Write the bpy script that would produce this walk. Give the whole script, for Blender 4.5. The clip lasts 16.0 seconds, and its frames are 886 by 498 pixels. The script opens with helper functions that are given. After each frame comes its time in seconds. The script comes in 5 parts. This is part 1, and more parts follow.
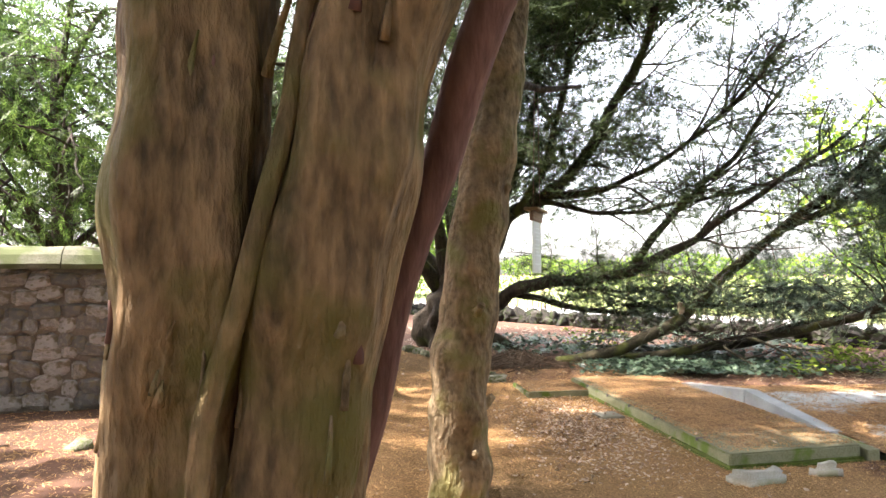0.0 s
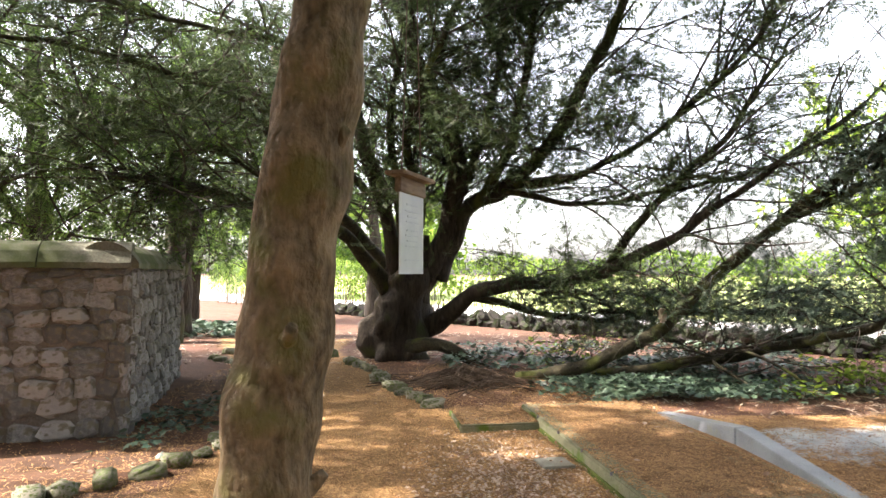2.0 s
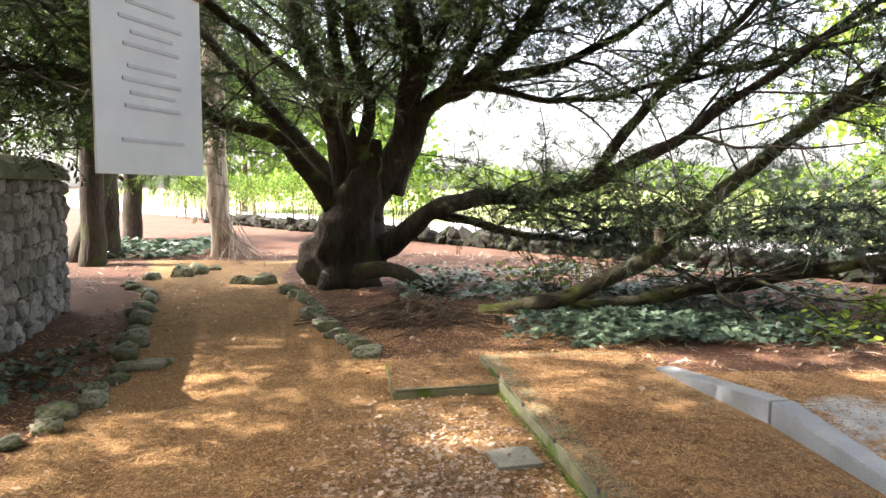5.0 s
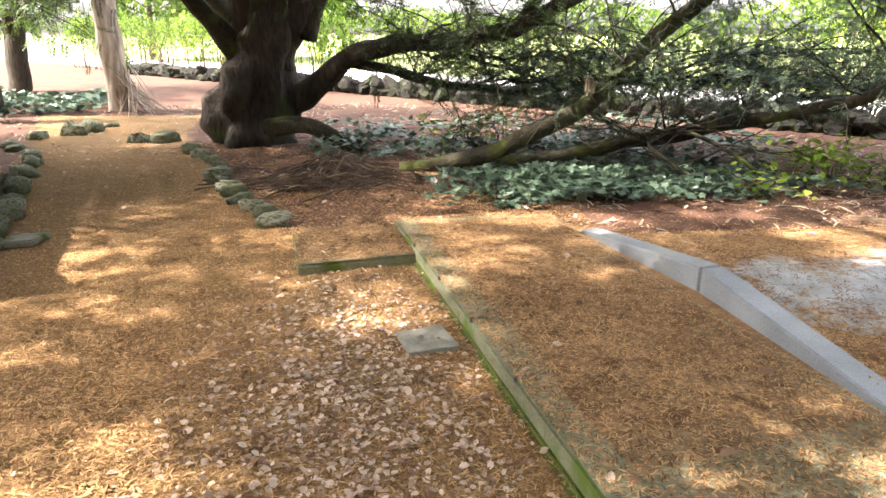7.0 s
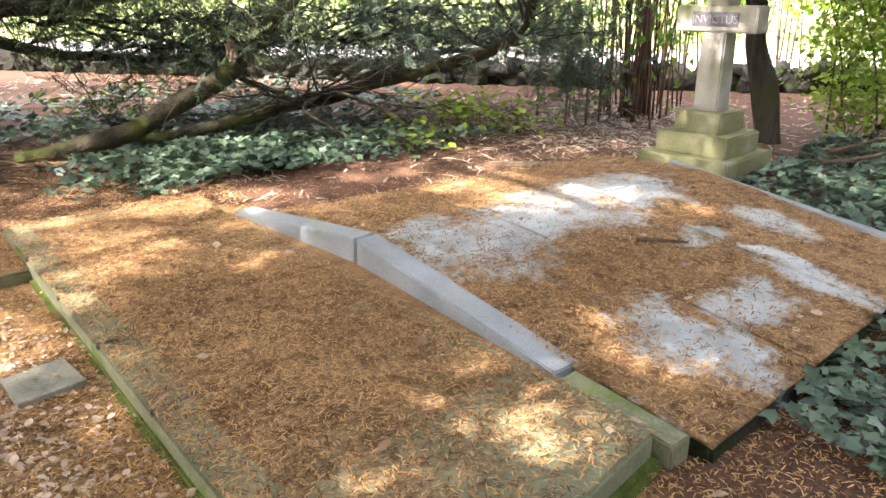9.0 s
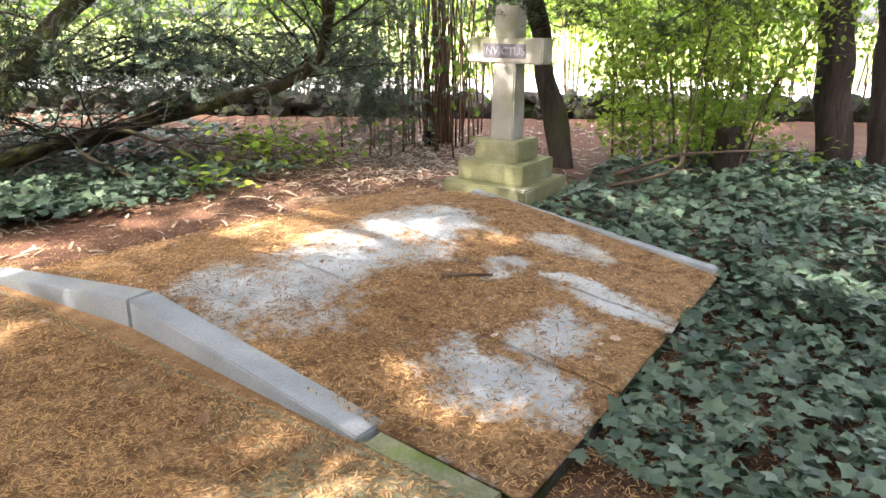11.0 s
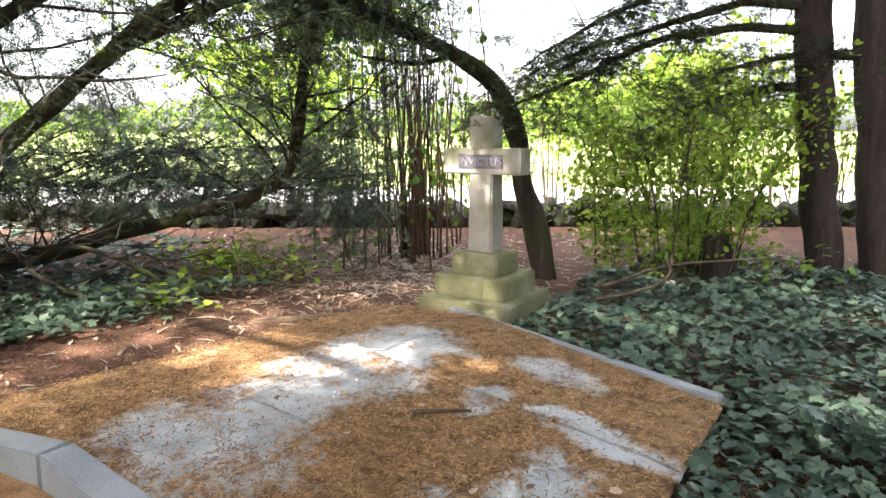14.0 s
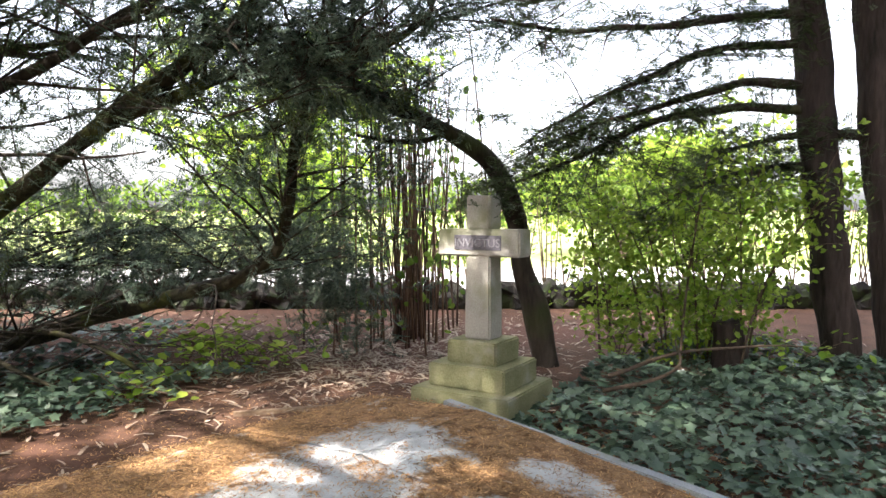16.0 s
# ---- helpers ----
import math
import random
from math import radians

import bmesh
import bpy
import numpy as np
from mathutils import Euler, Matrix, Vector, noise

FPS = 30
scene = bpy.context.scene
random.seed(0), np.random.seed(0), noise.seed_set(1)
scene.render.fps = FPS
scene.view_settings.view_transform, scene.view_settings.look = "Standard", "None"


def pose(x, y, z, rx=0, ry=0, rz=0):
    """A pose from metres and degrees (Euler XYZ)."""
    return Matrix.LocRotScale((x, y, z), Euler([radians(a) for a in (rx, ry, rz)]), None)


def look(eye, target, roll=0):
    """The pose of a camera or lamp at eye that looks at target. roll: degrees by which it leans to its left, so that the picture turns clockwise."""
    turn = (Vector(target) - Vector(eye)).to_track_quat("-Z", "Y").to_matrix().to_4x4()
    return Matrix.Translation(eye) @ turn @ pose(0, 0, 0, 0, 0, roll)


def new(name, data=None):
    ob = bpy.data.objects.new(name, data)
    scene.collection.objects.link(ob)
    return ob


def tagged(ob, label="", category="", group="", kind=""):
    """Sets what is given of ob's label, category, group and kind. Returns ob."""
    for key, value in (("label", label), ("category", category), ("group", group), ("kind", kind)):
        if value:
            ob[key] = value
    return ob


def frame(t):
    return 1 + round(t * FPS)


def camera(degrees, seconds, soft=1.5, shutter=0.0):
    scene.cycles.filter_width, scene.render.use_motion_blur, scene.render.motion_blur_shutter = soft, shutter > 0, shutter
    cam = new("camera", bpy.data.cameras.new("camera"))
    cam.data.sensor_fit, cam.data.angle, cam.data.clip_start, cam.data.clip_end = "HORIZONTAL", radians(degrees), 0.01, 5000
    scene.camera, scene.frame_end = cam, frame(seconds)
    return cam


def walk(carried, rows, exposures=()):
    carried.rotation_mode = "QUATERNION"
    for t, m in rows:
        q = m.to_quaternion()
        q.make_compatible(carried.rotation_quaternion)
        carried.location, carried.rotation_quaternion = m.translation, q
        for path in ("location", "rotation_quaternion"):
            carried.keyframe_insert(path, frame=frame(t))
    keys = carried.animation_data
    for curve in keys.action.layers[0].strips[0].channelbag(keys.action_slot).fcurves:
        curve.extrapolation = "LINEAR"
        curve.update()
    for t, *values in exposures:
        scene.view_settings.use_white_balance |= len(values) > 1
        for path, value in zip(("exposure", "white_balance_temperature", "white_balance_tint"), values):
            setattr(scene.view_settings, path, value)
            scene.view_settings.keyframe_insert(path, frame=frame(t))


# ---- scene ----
cam = camera(64.2, 16.0)
METRES, EYE, TILT, LEAN, TURN = 6.0, 1.5, 2.0, 0.0, 0.0
ROWS = [
    (0.0, 0.0, 0.0, 0.0, 0.0, 0.0, -0.0),
    (0.5, 0.025, 0.0745, -0.0009, -0.05, -0.03, -0.03),
    (1.0, 0.0645, 0.152, -0.0028, -0.09, -0.03, -0.03),
    (1.5, 0.1036, 0.2322, -0.0067, -0.2, -0.01, -0.12),
    (2.0, 0.1374, 0.3066, -0.0095, -0.26, 0.0, -0.14),
    (2.5, 0.165, 0.3763, -0.0125, -0.32, 0.0, -0.14),
    (3.0, 0.1837, 0.4399, -0.015, -0.39, 0.01, -0.12),
    (5.5, 0.2056, 0.653, -0.0271, -2.26, -9.89, -0.27),
    (6.0, 0.2089, 0.6765, -0.0285, -2.68, -12.91, -0.29),
    (6.5, 0.2178, 0.6947, -0.0291, -3.36, -15.97, -0.31),
    (7.0, 0.2324, 0.7091, -0.029, -7.34, -19.0, -0.35),
    (7.5, 0.2472, 0.7209, -0.0277, -14.36, -21.83, -0.42),
    (8.0, 0.2613, 0.7312, -0.0269, -21.36, -22.02, -0.52),
    (8.5, 0.2753, 0.7401, -0.0267, -27.25, -22.0, -0.63),
    (9.0, 0.2883, 0.7472, -0.0269, -33.14, -21.93, -0.66),
    (9.5, 0.3006, 0.7535, -0.0269, -39.13, -21.91, -0.78),
    (10.0, 0.3114, 0.7583, -0.027, -44.66, -21.88, -0.89),
    (12.5, 0.3621, 0.7847, -0.0294, -49.07, -15.73, -1.29),
    (13.0, 0.3719, 0.7916, -0.0294, -49.18, -14.11, -1.33),
    (13.5, 0.3811, 0.7986, -0.0292, -49.29, -12.5, -1.39),
    (14.0, 0.3908, 0.8063, -0.0291, -49.41, -10.88, -1.42),
    (14.5, 0.4013, 0.8145, -0.0289, -49.53, -9.26, -1.46),
    (15.0, 0.4124, 0.8231, -0.0292, -49.63, -7.63, -1.49),
    (15.5, 0.4237, 0.8318, -0.0294, -49.68, -6.0, -1.53),
    (16.0, 0.4345, 0.8408, -0.03, -49.65, -4.5, -1.53),
]
walk(cam, [(t, pose(0, 0, EYE, TILT, LEAN, TURN) @ pose(METRES * x, METRES * y, METRES * z, 90 + pitch, roll, yaw)) for t, x, y, z, yaw, pitch, roll in ROWS],
     exposures=[(0.0, 3.05, 6550, 14), (2.5, 2.62, 6600, 14), (5.5, 2.62, 6550, 14), (7.5, 2.97, 6550, 14), (10.0, 3.05, 6550, 14), (14.0, 2.75, 6450, 14), (16.0, 2.4, 6350, 14)])

# ---- world, sun, exposure ----
SUN_EL, SUN_AZ = 46.0, 270.0   # height, and the compass bearing it shines from (0 = +y, 90 = +x)
world = bpy.data.worlds.new("world")
scene.world = world
world.use_nodes = True
wn = world.node_tree.nodes
sky = wn.new("ShaderNodeTexSky")
sky.sky_type = "NISHITA"
sky.sun_disc = False
sky.sun_elevation = radians(SUN_EL)
sky.sun_rotation = radians(SUN_AZ)
sky.air_density, sky.dust_density, sky.ozone_density = 1.0, 4.0, 1.0
wn["Background"].inputs["Strength"].default_value = 0.15
haze = wn.new("ShaderNodeHueSaturation")    # thin bright cloud whitens the sky
haze.inputs["Saturation"].default_value, haze.inputs["Value"].default_value = 0.4, 1.2
world.node_tree.links.new(sky.outputs[0], haze.inputs["Color"])
world.node_tree.links.new(haze.outputs[0], wn["Background"].inputs[0])
sun = new("sun", bpy.data.lights.new("sun", "SUN"))
sun.data.energy, sun.data.angle, sun.data.color = 3.2, radians(0.6), (1.0, 0.93, 0.82)
sa, se = radians(SUN_AZ), radians(SUN_EL)
sun.matrix_world = look((math.sin(sa) * math.cos(se) * 60, math.cos(sa) * math.cos(se) * 60, math.sin(se) * 60), (0, 0, 0))

rng = random.Random(7)
nrg = np.random.default_rng(7)

# ---- materials ----
def material(name, cols, scale=6.0, fine=60.0, rough=0.85, bump=0.3, bdist=0.01, translucent=0.0, per="", metal=0.0, stretch=(1, 1, 1), third=None, tscale=2.0, tlo=0.5, thi=0.6, spec=0.3):
    """cols: two colours mixed by coarse and fine noise; third: a stain with its own outline."""
    m = bpy.data.materials.new(name)
    m.use_nodes = True
    nt = m.node_tree
    n, l = nt.nodes, nt.links
    p = n["Principled BSDF"]
    out = n["Material Output"]
    tc = n.new("ShaderNodeTexCoord")
    mp = n.new("ShaderNodeMapping")
    mp.inputs["Scale"].default_value = stretch
    l.new(tc.outputs["Object"], mp.inputs[0])
    a = n.new("ShaderNodeTexNoise")
    a.inputs["Scale"].default_value, a.inputs["Detail"].default_value = scale, 5
    b = n.new("ShaderNodeTexNoise")
    b.inputs["Scale"].default_value, b.inputs["Detail"].default_value = fine, 4
    l.new(mp.outputs[0], a.inputs["Vector"])
    l.new(mp.outputs[0], b.inputs["Vector"])
    add = n.new("ShaderNodeMath")
    add.operation = "ADD"
    l.new(a.outputs[0], add.inputs[0])
    l.new(b.outputs[0], add.inputs[1])
    last = add
    if per:
        src = n.new("ShaderNodeObjectInfo") if per == "object" else n.new("ShaderNodeNewGeometry")
        m2 = n.new("ShaderNodeMath")
        m2.operation = "MULTIPLY_ADD"
        m2.inputs[1].default_value = 0.8
        l.new(src.outputs["Random" if per == "object" else "Random Per Island"], m2.inputs[0])
        l.new(add.outputs[0], m2.inputs[2])
        m3 = n.new("ShaderNodeMath")
        m3.operation = "SUBTRACT"
        m3.inputs[1].default_value = 0.4
        l.new(m2.outputs[0], m3.inputs[0])
        last = m3
    rp = n.new("ShaderNodeMapRange")
    rp.inputs["From Min"].default_value, rp.inputs["From Max"].default_value = 0.7, 1.3
    l.new(last.outputs[0], rp.inputs["Value"])
    mix = n.new("ShaderNodeMix")
    mix.data_type = "RGBA"
    mix.inputs["A"].default_value = (*cols[0], 1)
    mix.inputs["B"].default_value = (*cols[1], 1)
    l.new(rp.outputs[0], mix.inputs["Factor"])
    col = mix.outputs["Result"]
    if third:
        c = n.new("ShaderNodeTexNoise")
        c.inputs["Scale"].default_value, c.inputs["Detail"].default_value = tscale, 6
        l.new(tc.outputs["Object"], c.inputs["Vector"])
        r3 = n.new("ShaderNodeMapRange")
        r3.inputs["From Min"].default_value, r3.inputs["From Max"].default_value = tlo, thi
        l.new(c.outputs[0], r3.inputs["Value"])
        mx = n.new("ShaderNodeMix")
        mx.data_type = "RGBA"
        l.new(r3.outputs[0], mx.inputs["Factor"])
        l.new(col, mx.inputs["A"])
        mx.inputs["B"].default_value = (*third, 1)
        col = mx.outputs["Result"]
    l.new(col, p.inputs["Base Color"])
    p.inputs["Roughness"].default_value = rough
    p.inputs["Metallic"].default_value = metal
    p.inputs["Specular IOR Level"].default_value = spec
    if bump:
        bp = n.new("ShaderNodeBump")
        bp.inputs["Strength"].default_value, bp.inputs["Distance"].default_value = bump, bdist
        l.new(add.outputs[0], bp.inputs["Height"])
        l.new(bp.outputs[0], p.inputs["Normal"])
    if translucent:
        t = n.new("ShaderNodeBsdfTranslucent")
        l.new(col, t.inputs[0])
        ms = n.new("ShaderNodeMixShader")
        ms.inputs[0].default_value = translucent
        l.new(p.outputs[0], ms.inputs[1])
        l.new(t.outputs[0], ms.inputs[2])
        l.new(ms.outputs[0], out.inputs["Surface"])
    return m


def litter_material(name, litter, bare, scale=4.0):
    """Bare stone where the 'cover' attribute is low, needle litter where it is high."""
    m = material(name, litter, 14, 60, 0.9, 0.8, 0.02, third=(0.15, 0.082, 0.038), tscale=11, tlo=0.5, thi=0.64)
    n, l = m.node_tree.nodes, m.node_tree.links
    p = n["Principled BSDF"]
    old = p.inputs["Base Color"].links[0].from_socket
    at = n.new("ShaderNodeAttribute")
    at.attribute_name = "cover"
    tc = n.new("ShaderNodeTexCoord")
    a = n.new("ShaderNodeTexNoise")
    a.inputs["Scale"].default_value, a.inputs["Detail"].default_value = 26, 6
    a.inputs["Roughness"].default_value = 0.7
    l.new(tc.outputs["Object"], a.inputs["Vector"])
    s = n.new("ShaderNodeMath")
    s.operation = "ADD"
    l.new(at.outputs["Fac"], s.inputs[0])
    l.new(a.outputs[0], s.inputs[1])
    r = n.new("ShaderNodeMapRange")
    r.inputs["From Min"].default_value, r.inputs["From Max"].default_value = 0.80, 1.12
    l.new(s.outputs[0], r.inputs["Value"])
    b = n.new("ShaderNodeTexNoise")
    b.inputs["Scale"].default_value, b.inputs["Detail"].default_value = scale, 6
    l.new(tc.outputs["Object"], b.inputs["Vector"])
    rb = n.new("ShaderNodeMapRange")
    rb.inputs["From Min"].default_value, rb.inputs["From Max"].default_value = 0.35, 0.65
    l.new(b.outputs[0], rb.inputs["Value"])
    bm_ = n.new("ShaderNodeMix")
    bm_.data_type = "RGBA"
    bm_.inputs["A"].default_value, bm_.inputs["B"].default_value = (*bare[0], 1), (*bare[1], 1)
    l.new(rb.outputs[0], bm_.inputs["Factor"])
    mx = n.new("ShaderNodeMix")
    mx.data_type = "RGBA"
    l.new(r.outputs[0], mx.inputs["Factor"])
    l.new(bm_.outputs["Result"], mx.inputs["A"])
    l.new(old, mx.inputs["B"])
    l.new(mx.outputs["Result"], p.inputs["Base Color"])
    return m


LITTER = ((0.18, 0.10, 0.048), (0.43, 0.265, 0.135))
M_ground = material("needle_soil", ((0.055, 0.03, 0.021), (0.16, 0.082, 0.05)), 2.4, 60, 0.95, 0.6, 0.02, third=(0.13, 0.062, 0.042), tscale=0.55, tlo=0.5, thi=0.62)
def path_blend(m, tone_a, tone_b):
    """The trodden path's orange needles where the 'path' attribute is high, with a ragged edge."""
    n, l = m.node_tree.nodes, m.node_tree.links
    p = n["Principled BSDF"]
    old = p.inputs["Base Color"].links[0].from_socket
    at = n.new("ShaderNodeAttribute")
    at.attribute_name = "path"
    tc = n.new("ShaderNodeTexCoord")
    edge = n.new("ShaderNodeTexNoise")
    edge.inputs["Scale"].default_value, edge.inputs["Detail"].default_value = 7, 6
    grain = n.new("ShaderNodeTexNoise")
    grain.inputs["Scale"].default_value, grain.inputs["Detail"].default_value, grain.inputs["Roughness"].default_value = 75, 5, 0.75
    for q in (edge, grain):
        l.new(tc.outputs["Object"], q.inputs["Vector"])
    add = n.new("ShaderNodeMath")
    add.operation = "ADD"
    l.new(at.outputs["Fac"], add.inputs[0])
    l.new(edge.outputs[0], add.inputs[1])
    r = n.new("ShaderNodeMapRange")
    r.inputs["From Min"].default_value, r.inputs["From Max"].default_value = 0.82, 1.15
    l.new(add.outputs[0], r.inputs["Value"])
    g = n.new("ShaderNodeMapRange")
    g.inputs["From Min"].default_value, g.inputs["From Max"].default_value = 0.36, 0.64
    l.new(grain.outputs[0], g.inputs["Value"])
    tone = n.new("ShaderNodeMix")
    tone.data_type = "RGBA"
    tone.inputs["A"].default_value, tone.inputs["B"].default_value = (*tone_a, 1), (*tone_b, 1)
    l.new(g.outputs[0], tone.inputs["Factor"])
    mx = n.new("ShaderNodeMix")
    mx.data_type = "RGBA"
    l.new(r.outputs[0], mx.inputs["Factor"])
    l.new(old, mx.inputs["A"])
    l.new(tone.outputs["Result"], mx.inputs["B"])
    l.new(mx.outputs["Result"], p.inputs["Base Color"])


path_blend(M_ground, (0.12, 0.062, 0.026), (0.44, 0.27, 0.115))
M_litter = material("packed_needles", LITTER, 9, 90, 0.9, 0.5, 0.012)
M_slab = litter_material("needles_on_mossy_slab", LITTER, ((0.20, 0.21, 0.13), (0.30, 0.30, 0.20)), 6)
M_vault = litter_material("needles_on_pale_stone", LITTER, ((0.42, 0.44, 0.45), (0.62, 0.645, 0.66)), 5)
M_mossstone = material("mossy_stone", ((0.17, 0.18, 0.10), (0.30, 0.30, 0.20)), 6, 70, 0.9, 0.4, 0.01, third=(0.13, 0.19, 0.035), tscale=3.5, tlo=0.52, thi=0.62)
M_moss = material("moss", ((0.055, 0.08, 0.014), (0.16, 0.20, 0.04)), 9, 90, 0.95, 0.6, 0.01)
M_kerb = material("grey_kerb_stone", ((0.25, 0.27, 0.285), (0.40, 0.425, 0.45)), 3, 120, 0.75, 0.25, 0.004, third=(0.30, 0.31, 0.26), tscale=5, tlo=0.58, thi=0.7)
M_cross = material("weathered_cross_stone", ((0.33, 0.31, 0.26), (0.50, 0.48, 0.42)), 3.5, 90, 0.88, 0.35, 0.006, third=(0.22, 0.24, 0.12), tscale=2.6, tlo=0.5, thi=0.68)
M_base = material("algae_green_stone", ((0.18, 0.18, 0.085), (0.32, 0.31, 0.18)), 4, 80, 0.9, 0.4, 0.008, third=(0.36, 0.34, 0.27), tscale=4, tlo=0.58, thi=0.72)
M_plaque = material("lead_panel", ((0.09, 0.085, 0.10), (0.16, 0.15, 0.17)), 20, 120, 0.6, 0.3, 0.003)
M_letter = material("worn_letters", ((0.22, 0.21, 0.23), (0.32, 0.31, 0.33)), 20, 120, 0.6, 0.2, 0.002)
# bark colour lowered to stand in for crown shade on the great yew
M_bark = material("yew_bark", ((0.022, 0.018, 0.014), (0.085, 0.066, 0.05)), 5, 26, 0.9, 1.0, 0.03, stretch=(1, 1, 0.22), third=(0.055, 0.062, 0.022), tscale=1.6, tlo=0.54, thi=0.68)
M_nearbark = material("near_yew_bark", ((0.065, 0.044, 0.025), (0.36, 0.235, 0.125)), 4.5, 24, 0.82, 1.0, 0.05, stretch=(1, 1, 0.3), third=(0.135, 0.115, 0.036), tscale=2.3, tlo=0.5, thi=0.66)
M_redbark = material("red_peeling_bark", ((0.09, 0.04, 0.035), (0.21, 0.11, 0.09)), 5, 30, 0.8, 0.7, 0.015, stretch=(1, 1, 0.2))
M_palebark = material("pale_smooth_bark", ((0.085, 0.062, 0.036), (0.34, 0.25, 0.15)), 6, 26, 0.8, 1.0, 0.045, stretch=(1, 1, 0.6), third=(0.17, 0.155, 0.055), tscale=3.4, tlo=0.5, thi=0.64)
M_peelbark = material("stripped_bark", ((0.16, 0.11, 0.08), (0.55, 0.47, 0.37)), 4, 16, 0.85, 0.7, 0.02, stretch=(1, 1, 0.15))
M_pinebark = material("dark_conifer_bark", ((0.016, 0.012, 0.01), (0.06, 0.042, 0.035)), 6, 28, 0.92, 1.0, 0.03, stretch=(1, 1, 0.2))
M_limbmoss = material("mossy_limb_bark", ((0.02, 0.018, 0.013), (0.075, 0.065, 0.037)), 5, 30, 0.92, 0.8, 0.02, third=(0.095, 0.105, 0.027), tscale=2.2, tlo=0.54, thi=0.64)
M_wood = material("weathered_board", ((0.17, 0.11, 0.07), (0.34, 0.25, 0.17)), 5, 60, 0.8, 0.4, 0.004, stretch=(0.2, 1, 1))
M_paper = material("laminated_paper", ((0.72, 0.74, 0.80), (0.84, 0.86, 0.90)), 6, 10, 0.22, 0.15, 0.01, spec=0.5)
M_ink = material("faded_print", ((0.54, 0.56, 0.62), (0.64, 0.66, 0.72)), 30, 90, 0.5, 0)
M_wire = material("rusty_wire", ((0.08, 0.05, 0.04), (0.14, 0.09, 0.07)), 30, 90, 0.7, 0)
M_rubble = material("rubble_stone", ((0.16, 0.155, 0.15), (0.42, 0.40, 0.39)), 5, 40, 0.9, 0.5, 0.012, per="object", third=(0.22, 0.20, 0.15), tscale=3)
M_mortar = material("old_mortar", ((0.16, 0.14, 0.12), (0.28, 0.25, 0.22)), 5, 60, 0.95, 0.6, 0.02)
M_cap = material("mossy_coping", ((0.13, 0.13, 0.095), (0.26, 0.25, 0.19)), 3, 50, 0.92, 0.5, 0.01, third=(0.11, 0.13, 0.055), tscale=2, tlo=0.48, thi=0.6)
M_edge = material("mossy_edging_stone", ((0.15, 0.15, 0.10), (0.33, 0.31, 0.25)), 8, 60, 0.92, 0.5, 0.012, per="object", third=(0.105, 0.135, 0.04), tscale=6, tlo=0.46, thi=0.6)
M_needle = material("fallen_needles", ((0.16, 0.078, 0.03), (0.62, 0.375, 0.17)), 3, 30, 0.85, 0, per="island")
M_leaf = material("dry_fallen_leaves", ((0.24, 0.14, 0.085), (0.64, 0.50, 0.39)), 3, 30, 0.8, 0, per="island")
M_straw = material("dry_bamboo_leaves", ((0.26, 0.19, 0.14), (0.52, 0.42, 0.32)), 3, 30, 0.8, 0, per="island")
M_yew = material("yew_needles", ((0.03, 0.048, 0.018), (0.085, 0.118, 0.042)), 0.9, 9, 0.5, 0, translucent=0.3, per="island")
M_yewlow = material("grey_green_yew_needles", ((0.048, 0.078, 0.056), (0.14, 0.185, 0.125)), 0.9, 9, 0.5, 0, translucent=0.25, per="island")
M_lightleaf = material("light_green_foliage", ((0.045, 0.085, 0.02), (0.14, 0.22, 0.05)), 0.8, 9, 0.5, 0, translucent=0.45, per="island")
M_bright = material("sunlit_broad_leaves", ((0.17, 0.29, 0.03), (0.42, 0.54, 0.09)), 0.8, 9, 0.5, 0, translucent=0.6, per="island")
M_hedge = material("hedge_leaves", ((0.09, 0.17, 0.025), (0.25, 0.36, 0.06)), 0.8, 9, 0.5, 0, translucent=0.5, per="island")
M_ivy = material("ivy_leaves", ((0.036, 0.07, 0.045), (0.125, 0.185, 0.115)), 1.2, 14, 0.42, 0, translucent=0.12, per="island", spec=0.5)
M_stem = material("brown_stems", ((0.06, 0.04, 0.03), (0.17, 0.12, 0.08)), 6, 30, 0.9, 0.3, 0.01)
M_bamboo = material("brown_bamboo_canes", ((0.06, 0.032, 0.024), (0.19, 0.11, 0.07)), 3, 30, 0.6, 0.2, 0.004, per="object")
M_road = material("pale_dry_road", ((0.42, 0.41, 0.40), (0.55, 0.54, 0.52)), 1, 40, 0.9, 0.2, 0.005)
# near-black albedo in place of shade on the bank and vault side
M_darkwall = material("shade_dark_stones", ((0.014, 0.012, 0.011), (0.042, 0.037, 0.031)), 4, 40, 0.95, 0.5, 0.02, per="object", third=(0.025, 0.034, 0.012))
M_verge = material("sunny_grass_verge", ((0.20, 0.26, 0.07), (0.38, 0.42, 0.16)), 0.4, 12, 0.9, 0.3, 0.02)
M_plate = material("grey_slate", ((0.19, 0.18, 0.14), (0.30, 0.29, 0.24)), 6, 60, 0.8, 0.3, 0.004)


# ---- mesh helpers ----
def mesh_from(name, verts, faces, mat, smooth=False):
    me = bpy.data.meshes.new(name)
    verts = np.asarray(verts, dtype=np.float32)
    if isinstance(faces, np.ndarray):
        k = faces.shape[1]
        me.vertices.add(len(verts))
        me.vertices.foreach_set("co", verts.ravel())
        me.loops.add(faces.size)
        me.loops.foreach_set("vertex_index", faces.astype(np.int32).ravel())
        me.polygons.add(len(faces))
        me.polygons.foreach_set("loop_start", np.arange(0, faces.size, k, dtype=np.int32))
        me.update(calc_edges=True)
    else:
        me.from_pydata(verts.tolist(), [], faces)
        me.update()
    if smooth:
        me.shade_smooth()
    me.materials.append(mat)
    return me


